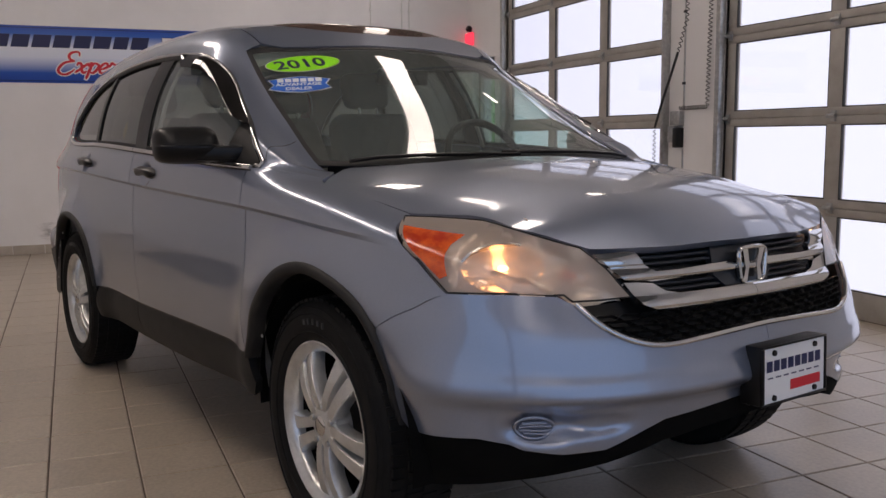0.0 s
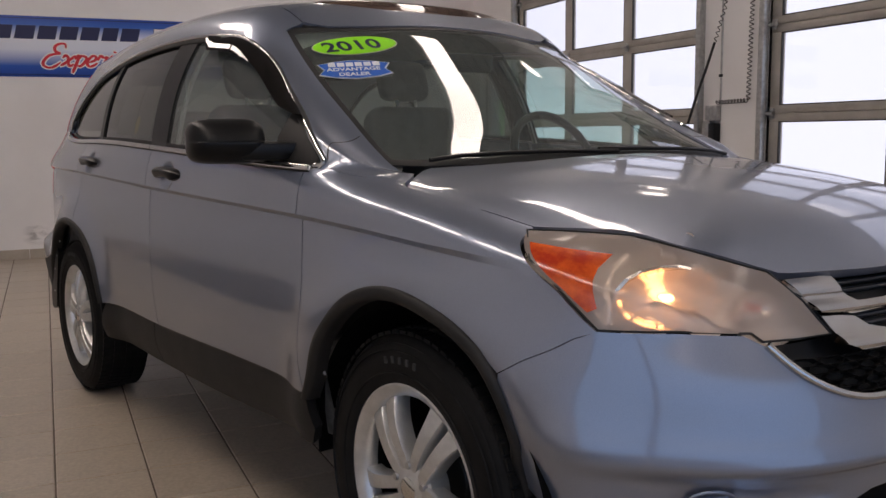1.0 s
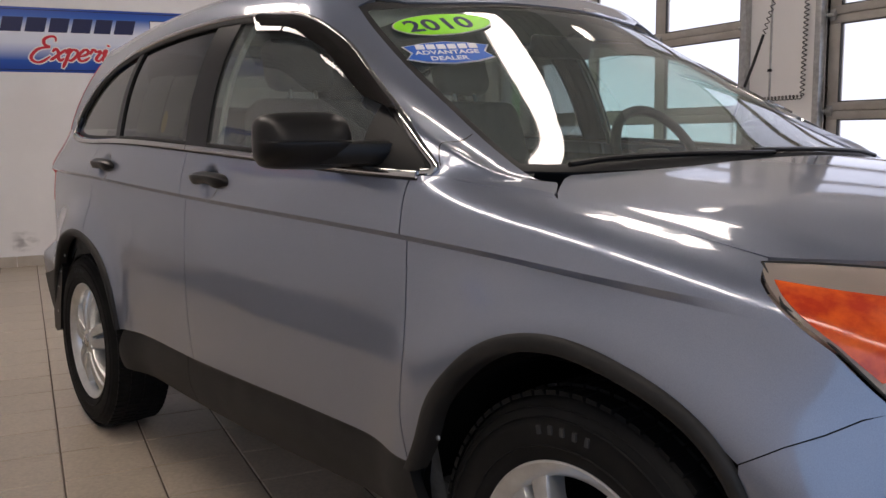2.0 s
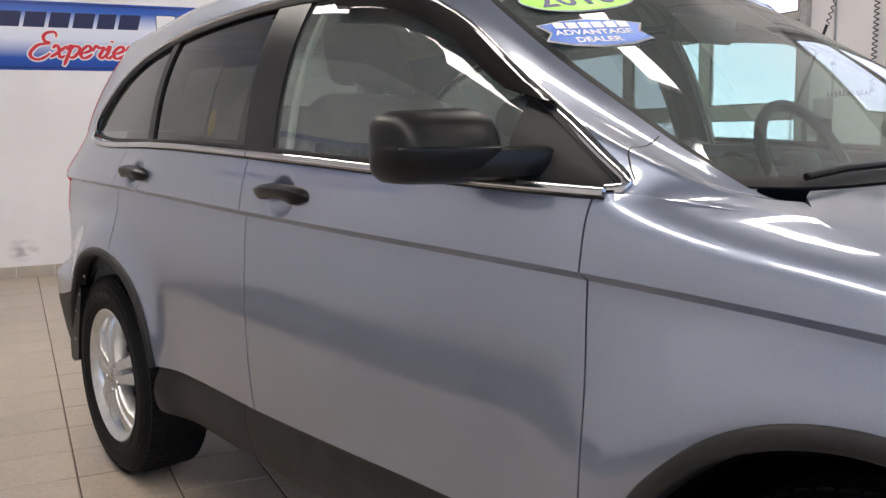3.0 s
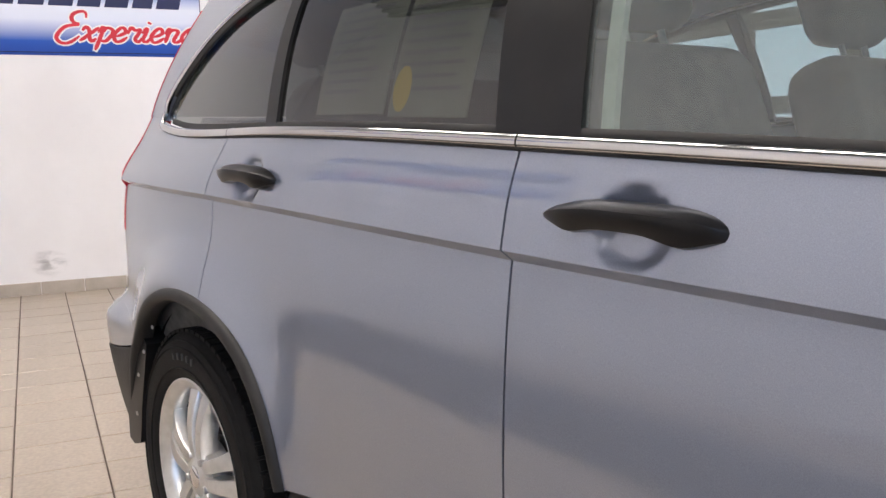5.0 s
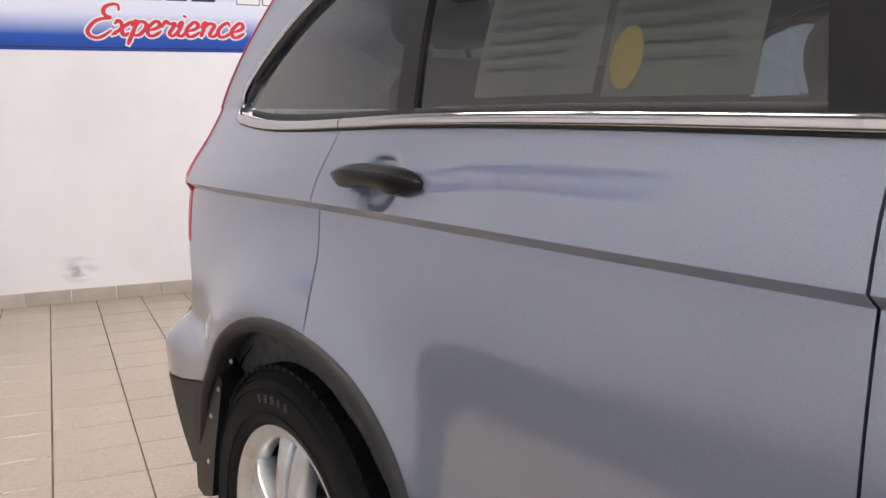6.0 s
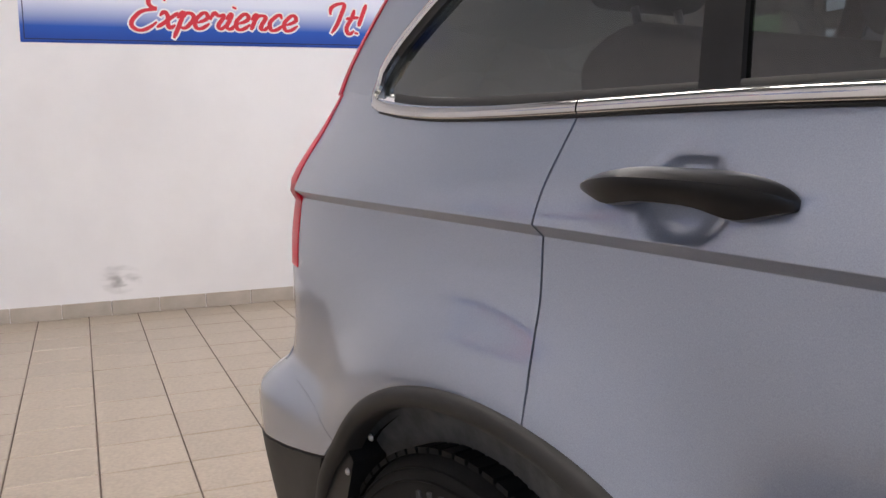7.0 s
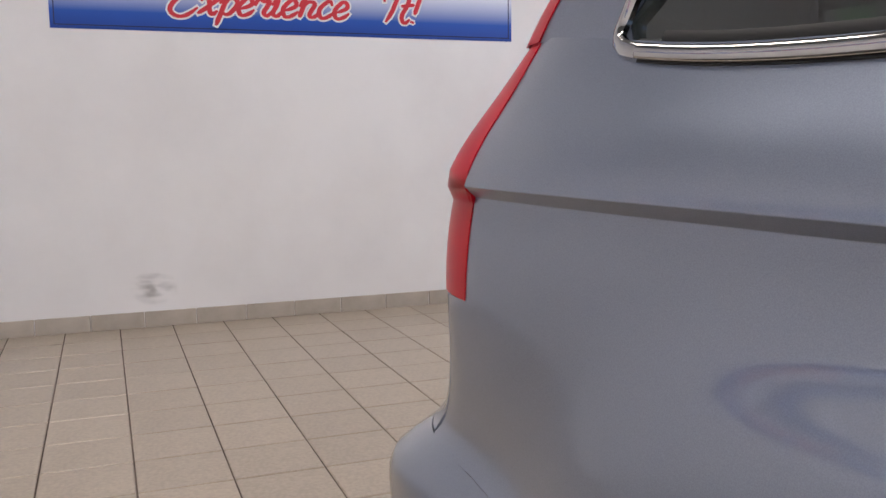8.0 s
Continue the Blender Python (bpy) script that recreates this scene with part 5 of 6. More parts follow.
# badge and number plate
badge = new("badge")
badge.parent = suv
badge.matrix_basis = Matrix.Translation((0.006, 0.016, 0.066)) @ Matrix.Diagonal((1, 1.06, 0.888, 1))
bx = 2.089
ring = []
for i in range(40):
    a = 2 * math.pi * i / 40
    c, d = math.cos(a), math.sin(a)
    u, v = math.copysign(abs(c) ** 0.42, c), math.copysign(abs(d) ** 0.42, d)
    ring.append((bx + 0.002 - 0.002 * v, u * (0.050 + 0.006 * v), 0.857 + 0.053 * v))
part("emblem_ring", tube(ring, 0.0065, 10, True), CHROME, badge)
part("emblem_back", smooth(box(bx - 0.012, bx - 0.004, -0.050, 0.050, 0.808, 0.905, 0.003)), BLACK, badge)
for k in (1, -1):
    edge = [(0.046, 0.906), (0.022, 0.906), (0.013, 0.862), (0.013, 0.848), (0.020, 0.808), (0.040, 0.808), (0.029, 0.850)]
    bm = bmesh.new()
    low = [bm.verts.new((bx - 0.004, k * y, z)) for y, z in edge]
    high = [bm.verts.new((bx + 0.006, k * (y + (0.029 - y) * 0.18), z)) for y, z in edge]
    bm.faces.new(high)
    for i in range(len(edge)):
        bm.faces.new((low[i - 1], low[i], high[i], high[i - 1]))
    bmesh.ops.recalc_face_normals(bm, faces=bm.faces)
    part("emblem_bar", smooth(bm, 30), CHROME, badge)
part("emblem_bar", smooth(box(bx - 0.004, bx + 0.0055, -0.015, 0.015, 0.846, 0.863, 0.003)), CHROME, badge)

plate = new("front_plate")
plate.parent = suv
plate.matrix_basis = pose(2.196, 0.044, 0.488, 0, -2, 0) @ Matrix.Diagonal((1, 0.87, 0.87, 1))
part("plate_bracket", smooth(box(-0.045, 0.018, -0.158, 0.158, 0.0, 0.175, 0.006)), BLACK, plate, "black plate bracket")
part("plate_sheet", box(0.019, 0.0205, -0.151, 0.151, 0.007, 0.168), INK_WHITE, plate, "white dealer plate")
bm = bmesh.new()
for q in ((-0.158, 0.158, 0.0, 0.007), (-0.158, 0.158, 0.168, 0.175), (-0.158, -0.151, 0.007, 0.168), (0.151, 0.158, 0.007, 0.168)):
    add_box(bm, 0.0185, 0.026, *q, 0.002)
part("plate_frame", smooth(bm), BLACK, plate)
y = -0.135
for i in range(8):
    part("name_block", box(0.0212, 0.0216, y, y + 0.027, 0.098, 0.130), INK_NAVY, plate)
    y += 0.034
for i in range(7):
    part("print_bar", box(0.0212, 0.0216, -0.13 + 0.038 * i, -0.105 + 0.038 * i, 0.078, 0.082), INK_NAVY, plate)
part("print_bar", box(0.0212, 0.0216, -0.02, 0.13, 0.032, 0.062), INK_RED, plate)
for yy in (-0.10, 0.10):
    for zz in (0.02, 0.152):
        part("plate_screw", revolve([(0.0, 0.006), (0.008, 0.005), (0.009, 0.0)], 14, "z"), BLACK, plate, "", pose(0.0206, yy, zz, 0, 90, 0))

# cladding: sills and arch lips
SILL = [(-0.79, 0.482), (-0.5, 0.487), (-0.2, 0.491), (0.4, 0.497), (0.90, 0.493), (0.93, 0.40), (0.90, 0.35), (0.3, 0.335), (-0.4, 0.33), (-0.86, 0.335), (-0.83, 0.40)]


def sill_form(s, z):
    p = body(s, z)
    z = np.asarray(z, float)
    p[..., 1] -= 0.012 * np.sin(np.clip((z - 0.33) / 0.16, 0, 1) * math.pi) - 0.012
    return p


for a, b in ((-0.9, -0.268), (-0.264, 1.0)):
    both("sill_cladding", clip(clip(SILL, 0, a, False), 0, b, True)[::-1], sill_form, CLAD, 0.03, 0.002, 0.03)


def lip(line, cx, cz, width, name):
    """Arch lip: a band inside the arch line, bulged, turning in to the liner."""
    n = len(line)
    for k in (1, -1):
        bm = bmesh.new()
        rings = []
        for i, (s, z) in enumerate(line):
            d = Vector((cx - s, cz - z)).normalized()
            w = width * (0.75 + 0.25 * math.sin(math.pi * i / (n - 1)))
            ring = []
            for t, o in ((0.0, -0.004), (0.02, 0.004), (0.18, 0.010), (0.6, 0.012), (0.9, 0.009), (1.0, 0.0), (1.02, -0.02), (1.05, -0.03)):
                p = body(s + d.x * w * t, z + d.y * w * t)
                ring.append(bm.verts.new((p[0], (p[1] - o) * k, p[2])))
            rings.append(ring)
        for p, q in zip(rings, rings[1:]):
            for j in range(7):
                bm.faces.new((p[j], p[j + 1], q[j + 1], q[j]))
        bmesh.ops.recalc_face_normals(bm, faces=bm.faces)
        part(name, smooth(bm, 60), CLAD, suv, "dark grey plastic arch trim")


for k in (1, -1):
    for x, z in ((-1.50, 0.675), (-1.575, 0.60), (-1.625, 0.53), (-1.655, 0.42), (0.985, 0.56), (1.03, 0.655)):
        part("liner_rivet", revolve([(0.0, -0.004), (0.004, -0.003), (0.006, 0.0)], 10), STEEL, suv, "", pose(x, (-0.87 if x > 0 else -0.886) * k, z, 0, 0, 0 if k > 0 else 180))
lip(REAR_ARCH, -1.28, 0.40, 0.029, "arch_trim")
lip(FRONT_ARCH, 1.33, 0.40, 0.033, "arch_trim")


def liner(cx, r, k):
    """The wheel housing behind an arch, its shade put into the near-black colour."""
    bm = bmesh.new()
    rings = []
    for i in range(25):
        a = math.radians(-6 + 192 * i / 24)
        x, z = cx + r * math.cos(a), 0.36 + r * 0.93 * math.sin(a)
        rings.append([bm.verts.new((x, -y * k, max(z, 0.2))) for y in (0.84, 0.7, 0.45)])
    for p, q in zip(rings, rings[1:]):
        for j in range(2):
            bm.faces.new((p[j], p[j + 1], q[j + 1], q[j]))
    bm.faces.new([ring[2] for ring in rings])
    bmesh.ops.recalc_face_normals(bm, faces=bm.faces)
    part("wheel_housing", smooth(bm, 60), SHADED_BLACK, suv)


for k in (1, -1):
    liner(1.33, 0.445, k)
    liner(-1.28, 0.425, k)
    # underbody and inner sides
part("underbody", smooth(box(-2.05, 1.70, -0.66, 0.66, 0.28, 0.40, 0.03)), SHADED_BLACK, suv)

# mud flaps behind the rear wheels
for k in (1, -1):
    bm = bmesh.new()
    out = [(-1.60, 0.655), (-1.665, 0.57), (-1.705, 0.48), (-1.735, 0.40), (-1.735, 0.335), (-1.70, 0.325), (-1.65, 0.34), (-1.62, 0.45), (-1.56, 0.62)]
    a = [bm.verts.new((x, -0.884 * k, z)) for x, z in out]
    b = [bm.verts.new((x, -0.70 * k, z)) for x, z in out]
    bm.faces.new(a)
    bm.faces.new(b[::-1])
    for i in range(len(out)):
        bm.faces.new((a[i - 1], a[i], b[i], b[i - 1]))
    bmesh.ops.recalc_face_normals(bm, faces=bm.faces)
    part("mud_flap", bm, BLACK, suv)


# ---- wheels ----
PRINT_GREY = principled("worn_tyre_print", (0.035, 0.035, 0.035), 0.7)

def spoke_mesh():
    """One forked spoke pair: two tapered arms from the hub to the rim."""
    bm = bmesh.new()
    for d in (-1, 1):
        rows = []
        for t in np.linspace(0, 1, 8):
            r = 0.030 + 0.190 * t
            mid = d * (0.0175 + 0.0165 * t + 0.006 * t ** 6)
            wide = 0.0130 + 0.0095 * t + 0.003 * (1 - t) ** 3 + 0.008 * t ** 6
            out = -0.022 - 0.010 * math.sin(math.pi * t) + 0.020 * t * t
            rows.append([bm.verts.new((mid + wide * a, out + b, r)) for a, b in ((-1, 0.045), (-1, 0.008), (-0.86, 0.002), (0, 0.0005), (0.86, 0.002), (1, 0.008), (1, 0.045))])
        for p, q in zip(rows, rows[1:]):
            for j in range(6):
                bm.faces.new((p[j], p[j + 1], q[j + 1], q[j]))
    bmesh.ops.recalc_face_normals(bm, faces=bm.faces)
    return smooth(bm, 45)


def wheel(x, k, turn, y=0.775, size=1.0):
    w = new("wheel")
    w.parent = suv
    w.matrix_basis = pose(x, -y * k, 0.362 * size, 0, 0, 0 if k > 0 else 180) @ Matrix.Diagonal((size, 1, size, 1))
    prof = [(0.226, 0.085), (0.236, 0.100), (0.243, 0.109), (0.264, 0.116), (0.30, 0.117), (0.328, 0.112), (0.345, 0.100), (0.354, 0.086), (0.358, 0.07), (0.361, 0.03)]
    tyre = part("tyre", revolve([(r, -o) for r, o in prof] + [(0.3605, 0.0)] + prof[::-1], 96), RUBBER, w, "black all-season tyre")
    # tread blocks
    bm = bmesh.new()
    for i in range(72):
        a = 2 * math.pi * i / 72
        for y0, y1, sh in ((-0.098, -0.060, 0.0), (-0.052, -0.008, 0.4), (0.0, 0.045, 0.0), (0.053, 0.098, 0.4)):
            m = Matrix.Rotation(-(a + sh * 2 * math.pi / 72), 4, "Y")
            c = [m @ Vector(p) for p in ((0.352, y0, -0.0125), (0.352, y1, -0.0125), (0.352, y1, 0.0125), (0.352, y0, 0.0125))]
            e = 0.3645 if abs(y0 + y1) < 0.12 else 0.3605
            d = [m @ Vector(p) for p in ((e, y0, -0.0115), (e, y1, -0.0115), (e, y1, 0.0115), (e, y0, 0.0115))]
            c, d = [bm.verts.new(p) for p in c], [bm.verts.new(p) for p in d]
            bm.faces.new(d)
            for j in range(4):
                bm.faces.new((c[j - 1], c[j], d[j], d[j - 1]))
    bmesh.ops.recalc_face_normals(bm, faces=bm.faces)
    tagged(part("tread", bm, RUBBER, tyre), kind="stuff")
    for r in (0.318, 0.268, 0.335):
        part("sidewall_ring", revolve([(r - 0.002, -0.1165 if r < 0.33 else -0.110), (r, -0.1195 if r < 0.33 else -0.1125), (r + 0.002, -0.1165 if r < 0.33 else -0.110)], 96), RUBBER, tyre)
    for i in range(5):
        a = math.radians(-14 + 5.5 * i)
        part("sidewall_print", box(-0.0045, 0.0045, -0.1205, -0.115, -0.008, 0.008, 0.001), PRINT_GREY, tyre, "", Matrix.Rotation(a, 4, "Y") @ Matrix.Translation((0, 0, 0.296)))
    rim = part("rim", revolve([(0.2065, -0.060), (0.2085, -0.085), (0.216, -0.096), (0.230, -0.104), (0.237, -0.109), (0.241, -0.108), (0.242, -0.100)], 96), ALLOY, w, "silver alloy rim with split spokes")
    # barrel blackened, with the shade inside the rim in its colour
    part("barrel", revolve([(0.0, 0.03), (0.19, 0.03), (0.206, 0.02), (0.2075, -0.062)], 64), SHADED_BLACK, rim)
    part("brake_disc", revolve([(0.0, 0.0), (0.07, 0.0), (0.075, 0.008), (0.140, 0.008), (0.140, 0.016)], 48), DARK_METAL, rim)
    for i in range(5):
        part("spoke", spoke_mesh(), ALLOY, rim, "", Matrix.Translation((0, -0.083, 0)) @ Matrix.Rotation(math.radians(72 * i + turn), 4, "Y"))
    part("hub", revolve([(0.0, -0.111), (0.030, -0.111), (0.036, -0.107), (0.055, -0.105), (0.072, -0.095), (0.078, -0.05)], 48), ALLOY, rim)
    part("centre_cap", revolve([(0.0, -0.1155), (0.022, -0.1155), (0.028, -0.112), (0.029, -0.108)], 32), CHROME, rim)
    for i in range(5):
        a = math.radians(72 * i + 36 + turn)
        part("wheel_nut", revolve([(0.0, -0.112), (0.008, -0.112), (0.0095, -0.108), (0.0095, -0.07)], 12), STEEL, rim, "", Matrix.Translation((0.055 * math.sin(a), 0, 0.055 * math.cos(a))))
    return w


for k in (1, -1):
    wheel(1.335, k, -39, 0.748)
    wheel(-1.31, k, 2, 0.765, 0.962)


# ---- door handles and mirrors ----
def handle(s0, z, k):
    """Pull handle over its dish: a bowed grip with tapered ends and a raised back edge."""
    half = 0.127
    xs = half * np.sin(np.linspace(-math.pi / 2, math.pi / 2, 33))
    bm = bmesh.new()
    rings = []
    for x in xs:
        u = x / half
        full = max(0.0, 1 - abs(u) ** (2.6 if u < 0 else 4.5))
        base = body(s0 + x, z)
        wide = 0.004 + 0.017 * full ** (1.0 if u < 0 else 0.6)
        # the ends stand on feet that reach lower than the middle
        low = wide * (0.62 + 0.50 * math.exp(-((abs(u) - 0.62) / 0.24) ** 2))
        out = 0.002 + 0.032 * full ** 0.7
        mid = z + 0.006 * full - 0.003 * u
        edge = -float(plan_y(s0 + x)) + 0.004
        ring = []
        for a, b in ((-1.0, 0.06), (-0.98, 0.40), (-0.86, 0.70), (-0.30, 0.90), (0.40, 1.0), (0.52, 0.985), (0.88, 0.55), (0.95, 0.15), (0.5, 0.45 * full), (-0.5, 0.45 * full)):
            ring.append(bm.verts.new((float(base[0]), (edge - out * b) * k, mid + (wide if a > 0 else low) * a)))
        rings.append(ring)
    for p, q in zip(rings, rings[1:]):
        for j in range(10):
            bm.faces.new((p[j], p[(j + 1) % 10], q[(j + 1) % 10], q[j]))
    bm.faces.new(rings[0])
    bm.faces.new(rings[-1])
    bmesh.ops.recalc_face_normals(bm, faces=bm.faces)
    return part("door_handle", smooth(bm, 32), HANDLE, suv, "dark grey pull handle")


HANDLE = varied(principled("grey_handle", (0.02, 0.02, 0.022), 0.28, 0.0, 0.0, 0.22), (0.006, 0.006, 0.0065), (0.010, 0.010, 0.011), 20.0)
for k in (1, -1):
    for spot in HANDLES:
        handle(*spot, k)


MIRROR_SHELL = varied(principled("mirror_plastic", (0.012, 0.012, 0.012), 0.38, 0.0, 0.0, 0.25), (0.006, 0.006, 0.006), (0.010, 0.0095, 0.0095), 14.0, rough=(0.30, 0.42))


def mirror(k):
    """Black folding mirror: a domed shell with a ridge round its middle, on an arm from the window corner."""
    root = new("wing_mirror")
    root.parent = suv
    outline = [(-0.062, -0.050), (-0.040, -0.060), (0.0, -0.060), (0.040, -0.052), (0.068, -0.030), (0.079, -0.007), (0.0785, -0.002), (0.069, 0.0015), (0.0665, 0.012), (0.055, 0.036), (0.034, 0.054), (0.0, 0.061), (-0.045, 0.061), (-0.062, 0.052), (-0.066, 0.02), (-0.066, -0.03)]
    bm = bmesh.new()
    rings = []
    for i in range(23):
        u = math.cos(math.pi * i / 22)
        sx = max(0.0, 1 - abs(u) ** 4.5) ** 0.42 * (1.0 + 0.10 * u)
        sz = max(0.0, 1 - abs(u) ** 5.5) ** 0.36 * (1.0 + 0.04 * u)
        rings.append([bm.verts.new((0.01 * u + a * sx, 0.101 * u, b * sz)) for a, b in outline])
    for p, q in zip(rings, rings[1:]):
        for j in range(len(outline)):
            bm.faces.new((p[j], p[(j + 1) % len(outline)], q[(j + 1) % len(outline)], q[j]))
    bmesh.ops.remove_doubles(bm, verts=bm.verts, dist=1e-4)
    bmesh.ops.recalc_face_normals(bm, faces=bm.faces)
    shell = part("mirror_shell", smooth(bm, 40), MIRROR_SHELL, root, "", pose(0.642, -0.964, 1.143, 0, 0, -4) if k > 0 else pose(0.56, 0.925, 1.13, 0, 0, 78))
    part("mirror_glass", smooth(box(-0.0672, -0.0655, -0.064, 0.064, -0.036, 0.040, 0.0005)), CHROME, shell)
    arm = [(0.72, -0.805), (0.712, -0.85), (0.685, -0.90), (0.655, -0.95)] if k > 0 else [(0.70, -0.805), (0.69, -0.84), (0.66, -0.87), (0.63, -0.90)]
    bm = bmesh.new()
    rings = []
    for i, (x, y) in enumerate(arm):
        w = (0.052, 0.050, 0.052, 0.050)[i]
        rings.append([bm.verts.new((x + a * w, y * k, 1.116 + b * 0.028)) for a, b in ((-0.9, -0.8), (0, -1), (0.8, -0.75), (1, 0), (0.9, 0.75), (0.5, 0.95), (-0.6, 0.95), (-1, 0.6))])
    for p, q in zip(rings, rings[1:]):
        for j in range(8):
            bm.faces.new((p[j], p[(j + 1) % 8], q[(j + 1) % 8], q[j]))
    bm.faces.new(rings[0])
    bm.faces.new(rings[-1])
    bmesh.ops.recalc_face_normals(bm, faces=bm.faces)
    part("mirror_arm", smooth(bm, 40), MIRROR_SHELL, root)
    return root


for k in (1, -1):
    mirror(k)

# smoked visors over the side windows and the sunroof
for k in (1, -1):
    line = [q for q in top_line if -0.04 < q[0] < 0.74]
    bm = bmesh.new()
    rings = []
    for i, q in enumerate(line):
        end = min(1.0, 0.35 + 5.0 * min(i, 1.6 * (len(line) - 1 - i)) / len(line))
        p, n = on(upper, [(q[0], q[1] - 0.002), (q[0] - 0.008, q[1] - 0.035 * end), (q[0] - 0.016, q[1] - 0.075 * end)], 0.0, k)
        rings.append([bm.verts.new([c[j] + m[j] * o for j in range(3)]) for c, m, o in zip(p, n, (0.006, 0.018, 0.020))])
    for p, q in zip(rings, rings[1:]):
        for j in range(2):
            bm.faces.new((p[j], p[j + 1], q[j + 1], q[j]))
    bmesh.ops.recalc_face_normals(bm, faces=bm.faces)
    bmesh.ops.solidify(bm, geom=bm.faces, thickness=0.003)
    part("window_visor", smooth(bm, 60), VISOR, suv, "smoked acrylic window visor")
bm = bmesh.new()
rings = []
for i in range(33):
    t = i / 32 * 2 - 1
    y = 0.52 * t
    x = 0.20 - 0.16 * abs(t) ** 2.5
    z0 = float(np.interp(abs(y), (section_y(section_back)[::-1] * 0.99), (1.10 + (float(roof_line(x)) - 1.10) * section_back_z)[::-1]))
    h = 0.034 * (1 - abs(t) ** 4) + 0.004
    rings.append([bm.verts.new((x + 0.075, y, z0 - 0.04)), bm.verts.new((x + 0.045, y, z0 - 0.022 + h * 0.55)), bm.verts.new((x, y, z0 - 0.022 + h * 0.9)), bm.verts.new((x - 0.06, y, z0 - 0.022 + h))])
for p, q in zip(rings, rings[1:]):
    for j in range(3):
        bm.faces.new((p[j], p[j + 1], q[j + 1], q[j]))
bmesh.ops.recalc_face_normals(bm, faces=bm.faces)
bmesh.ops.solidify(bm, geom=bm.faces, thickness=0.004)
part("sunroof_visor", smooth(bm, 60), SUNROOF_VISOR, suv, "smoked brown sunroof wind deflector")

# ---- cabin inside ----
inner_roof = [(0.36, 0.49), (0.36, 1.51), (-1.6, 1.51), (-1.6, 0.49)]
part("headliner", sheet(inner_roof, full_upper, 0.1, 1, 0.035, 0.0, True), CABIN_LIGHT, suv)
for k in (1, -1):
    part("door_lining", sheet([(-1.9, 0.35), (0.95, 0.35), (0.95, 1.05), (0.3, 1.07), (-0.8, 1.11), (-1.9, 1.15)], body, 0.08, k, -0.06, 0.0), CABIN, suv)
part("cabin_floor", box(-1.95, 1.1, -0.80, 0.80, 0.40, 0.43), CABIN, suv)
bm = bmesh.new()
rows = []
for x, z in ((0.97, 1.055), (0.92, 1.062), (0.86, 1.065), (0.80, 1.05), (0.70, 1.0), (0.66, 0.90), (0.70, 0.70), (0.80, 0.45)):
    rows.append([bm.verts.new((x + 0.10 * (1 - (y / 0.70) ** 2), y, z + (0.018 if 0.15 < y < 0.6 and 0.66 < x < 0.95 else 0))) for y in np.linspace(-0.68, 0.68, 20)])
for p, q in zip(rows, rows[1:]):
    for j in range(19):
        bm.faces.new((p[j], p[j + 1], q[j + 1], q[j]))
bmesh.ops.recalc_face_normals(bm, faces=bm.faces)
part("dashboard", smooth(bm, 60), DASH, suv, "dark grey dashboard")


def seat(x, y, wide, heads):
    """Cloth seat: cushion, raked back with bolsters, headrests."""
    root = new("seat")
    root.parent = suv
    root.matrix_basis = pose(x, y, 0.43)
    part("cushion", smooth(box(-0.25, 0.27, -wide / 2, wide / 2, 0.10, 0.30, 0.06, 4)), CABIN, root)
    bm = box(-0.075, 0.075, -wide / 2, wide / 2, 0.0, 0.62, 0.055, 4)
    for v in bm.verts:
        v.co.y *= 1 - 0.18 * max(0, v.co.z - 0.3) / 0.32
    back = part("backrest", smooth(bm), CABIN, root, "", pose(-0.24, 0, 0.25, 0, -18, 0))
    for h in heads:
        part("headrest", smooth(box(-0.05, 0.05, h - 0.125, h + 0.125, 0.66, 0.84, 0.045, 4)), CABIN, back)
        for d in (-0.05, 0.05):
            part("headrest_post", tube([(0, h + d, 0.58), (0, h + d, 0.68)], 0.007, 8), STEEL, back)
    return root


seat(0.02, -0.36, 0.52, (0.0,))
seat(0.02, 0.36, 0.52, (0.0,))
seat(-0.95, 0.0, 1.30, (-0.40, 0.40))
wheel_m = pose(0.545, 0.36, 1.055, 0, 62, 0)
steer = new("steering_wheel")
steer.parent = suv
steer.matrix_basis = wheel_m
part("wheel_rim", tube([(0.19 * math.cos(a), 0.19 * math.sin(a), 0) for a in np.linspace(0, 2 * math.pi, 40, False)], 0.016, 10, True), BLACK, steer)
part("wheel_hub", smooth(box(-0.06, 0.07, -0.075, 0.075, -0.035, 0.005, 0.02, 3)), BLACK, steer)
for a in (0, 90, 270):
    part("wheel_spoke", tube([(0.05 * math.cos(radians(a)), 0.05 * math.sin(radians(a)), -0.01), (0.18 * math.cos(radians(a)), 0.18 * math.sin(radians(a)), 0)], 0.016, 8), BLACK, steer)
part("inside_mirror", smooth(box(-0.012, 0.012, -0.12, 0.12, -0.032, 0.032, 0.01, 3)), BLACK, suv, "", pose(0.46, 0.0, 1.40, 0, 15, 0))

# cowl, wipers
bm = bmesh.new()
line_a = full_upper(np.array([p[0] for p in WS_BASE]), np.array([p[1] for p in WS_BASE])).tolist()
rows = []
for i, p in enumerate(line_a):
    y = -p[1]
    if y > 0.655:
        continue
    hx = float(np.interp(y, [0, 0.2, 0.37, 0.48, 0.575, 0.63, 0.72], [1.24, 1.235, 1.215, 1.17, 1.115, 1.07, 1.05]))
    rows.append([(p[0] - 0.01, p[1], p[2] - 0.012), (hx - 0.05, p[1], float(bonnet(hx, y)[2]) - 0.035), (hx + 0.02, p[1], float(bonnet(hx, y)[2]) - 0.03)])
rows = rows + [[(a, -b, c) for a, b, c in r] for r in rows[:-1][::-1]]
rows = [[bm.verts.new(q) for q in r] for r in rows]
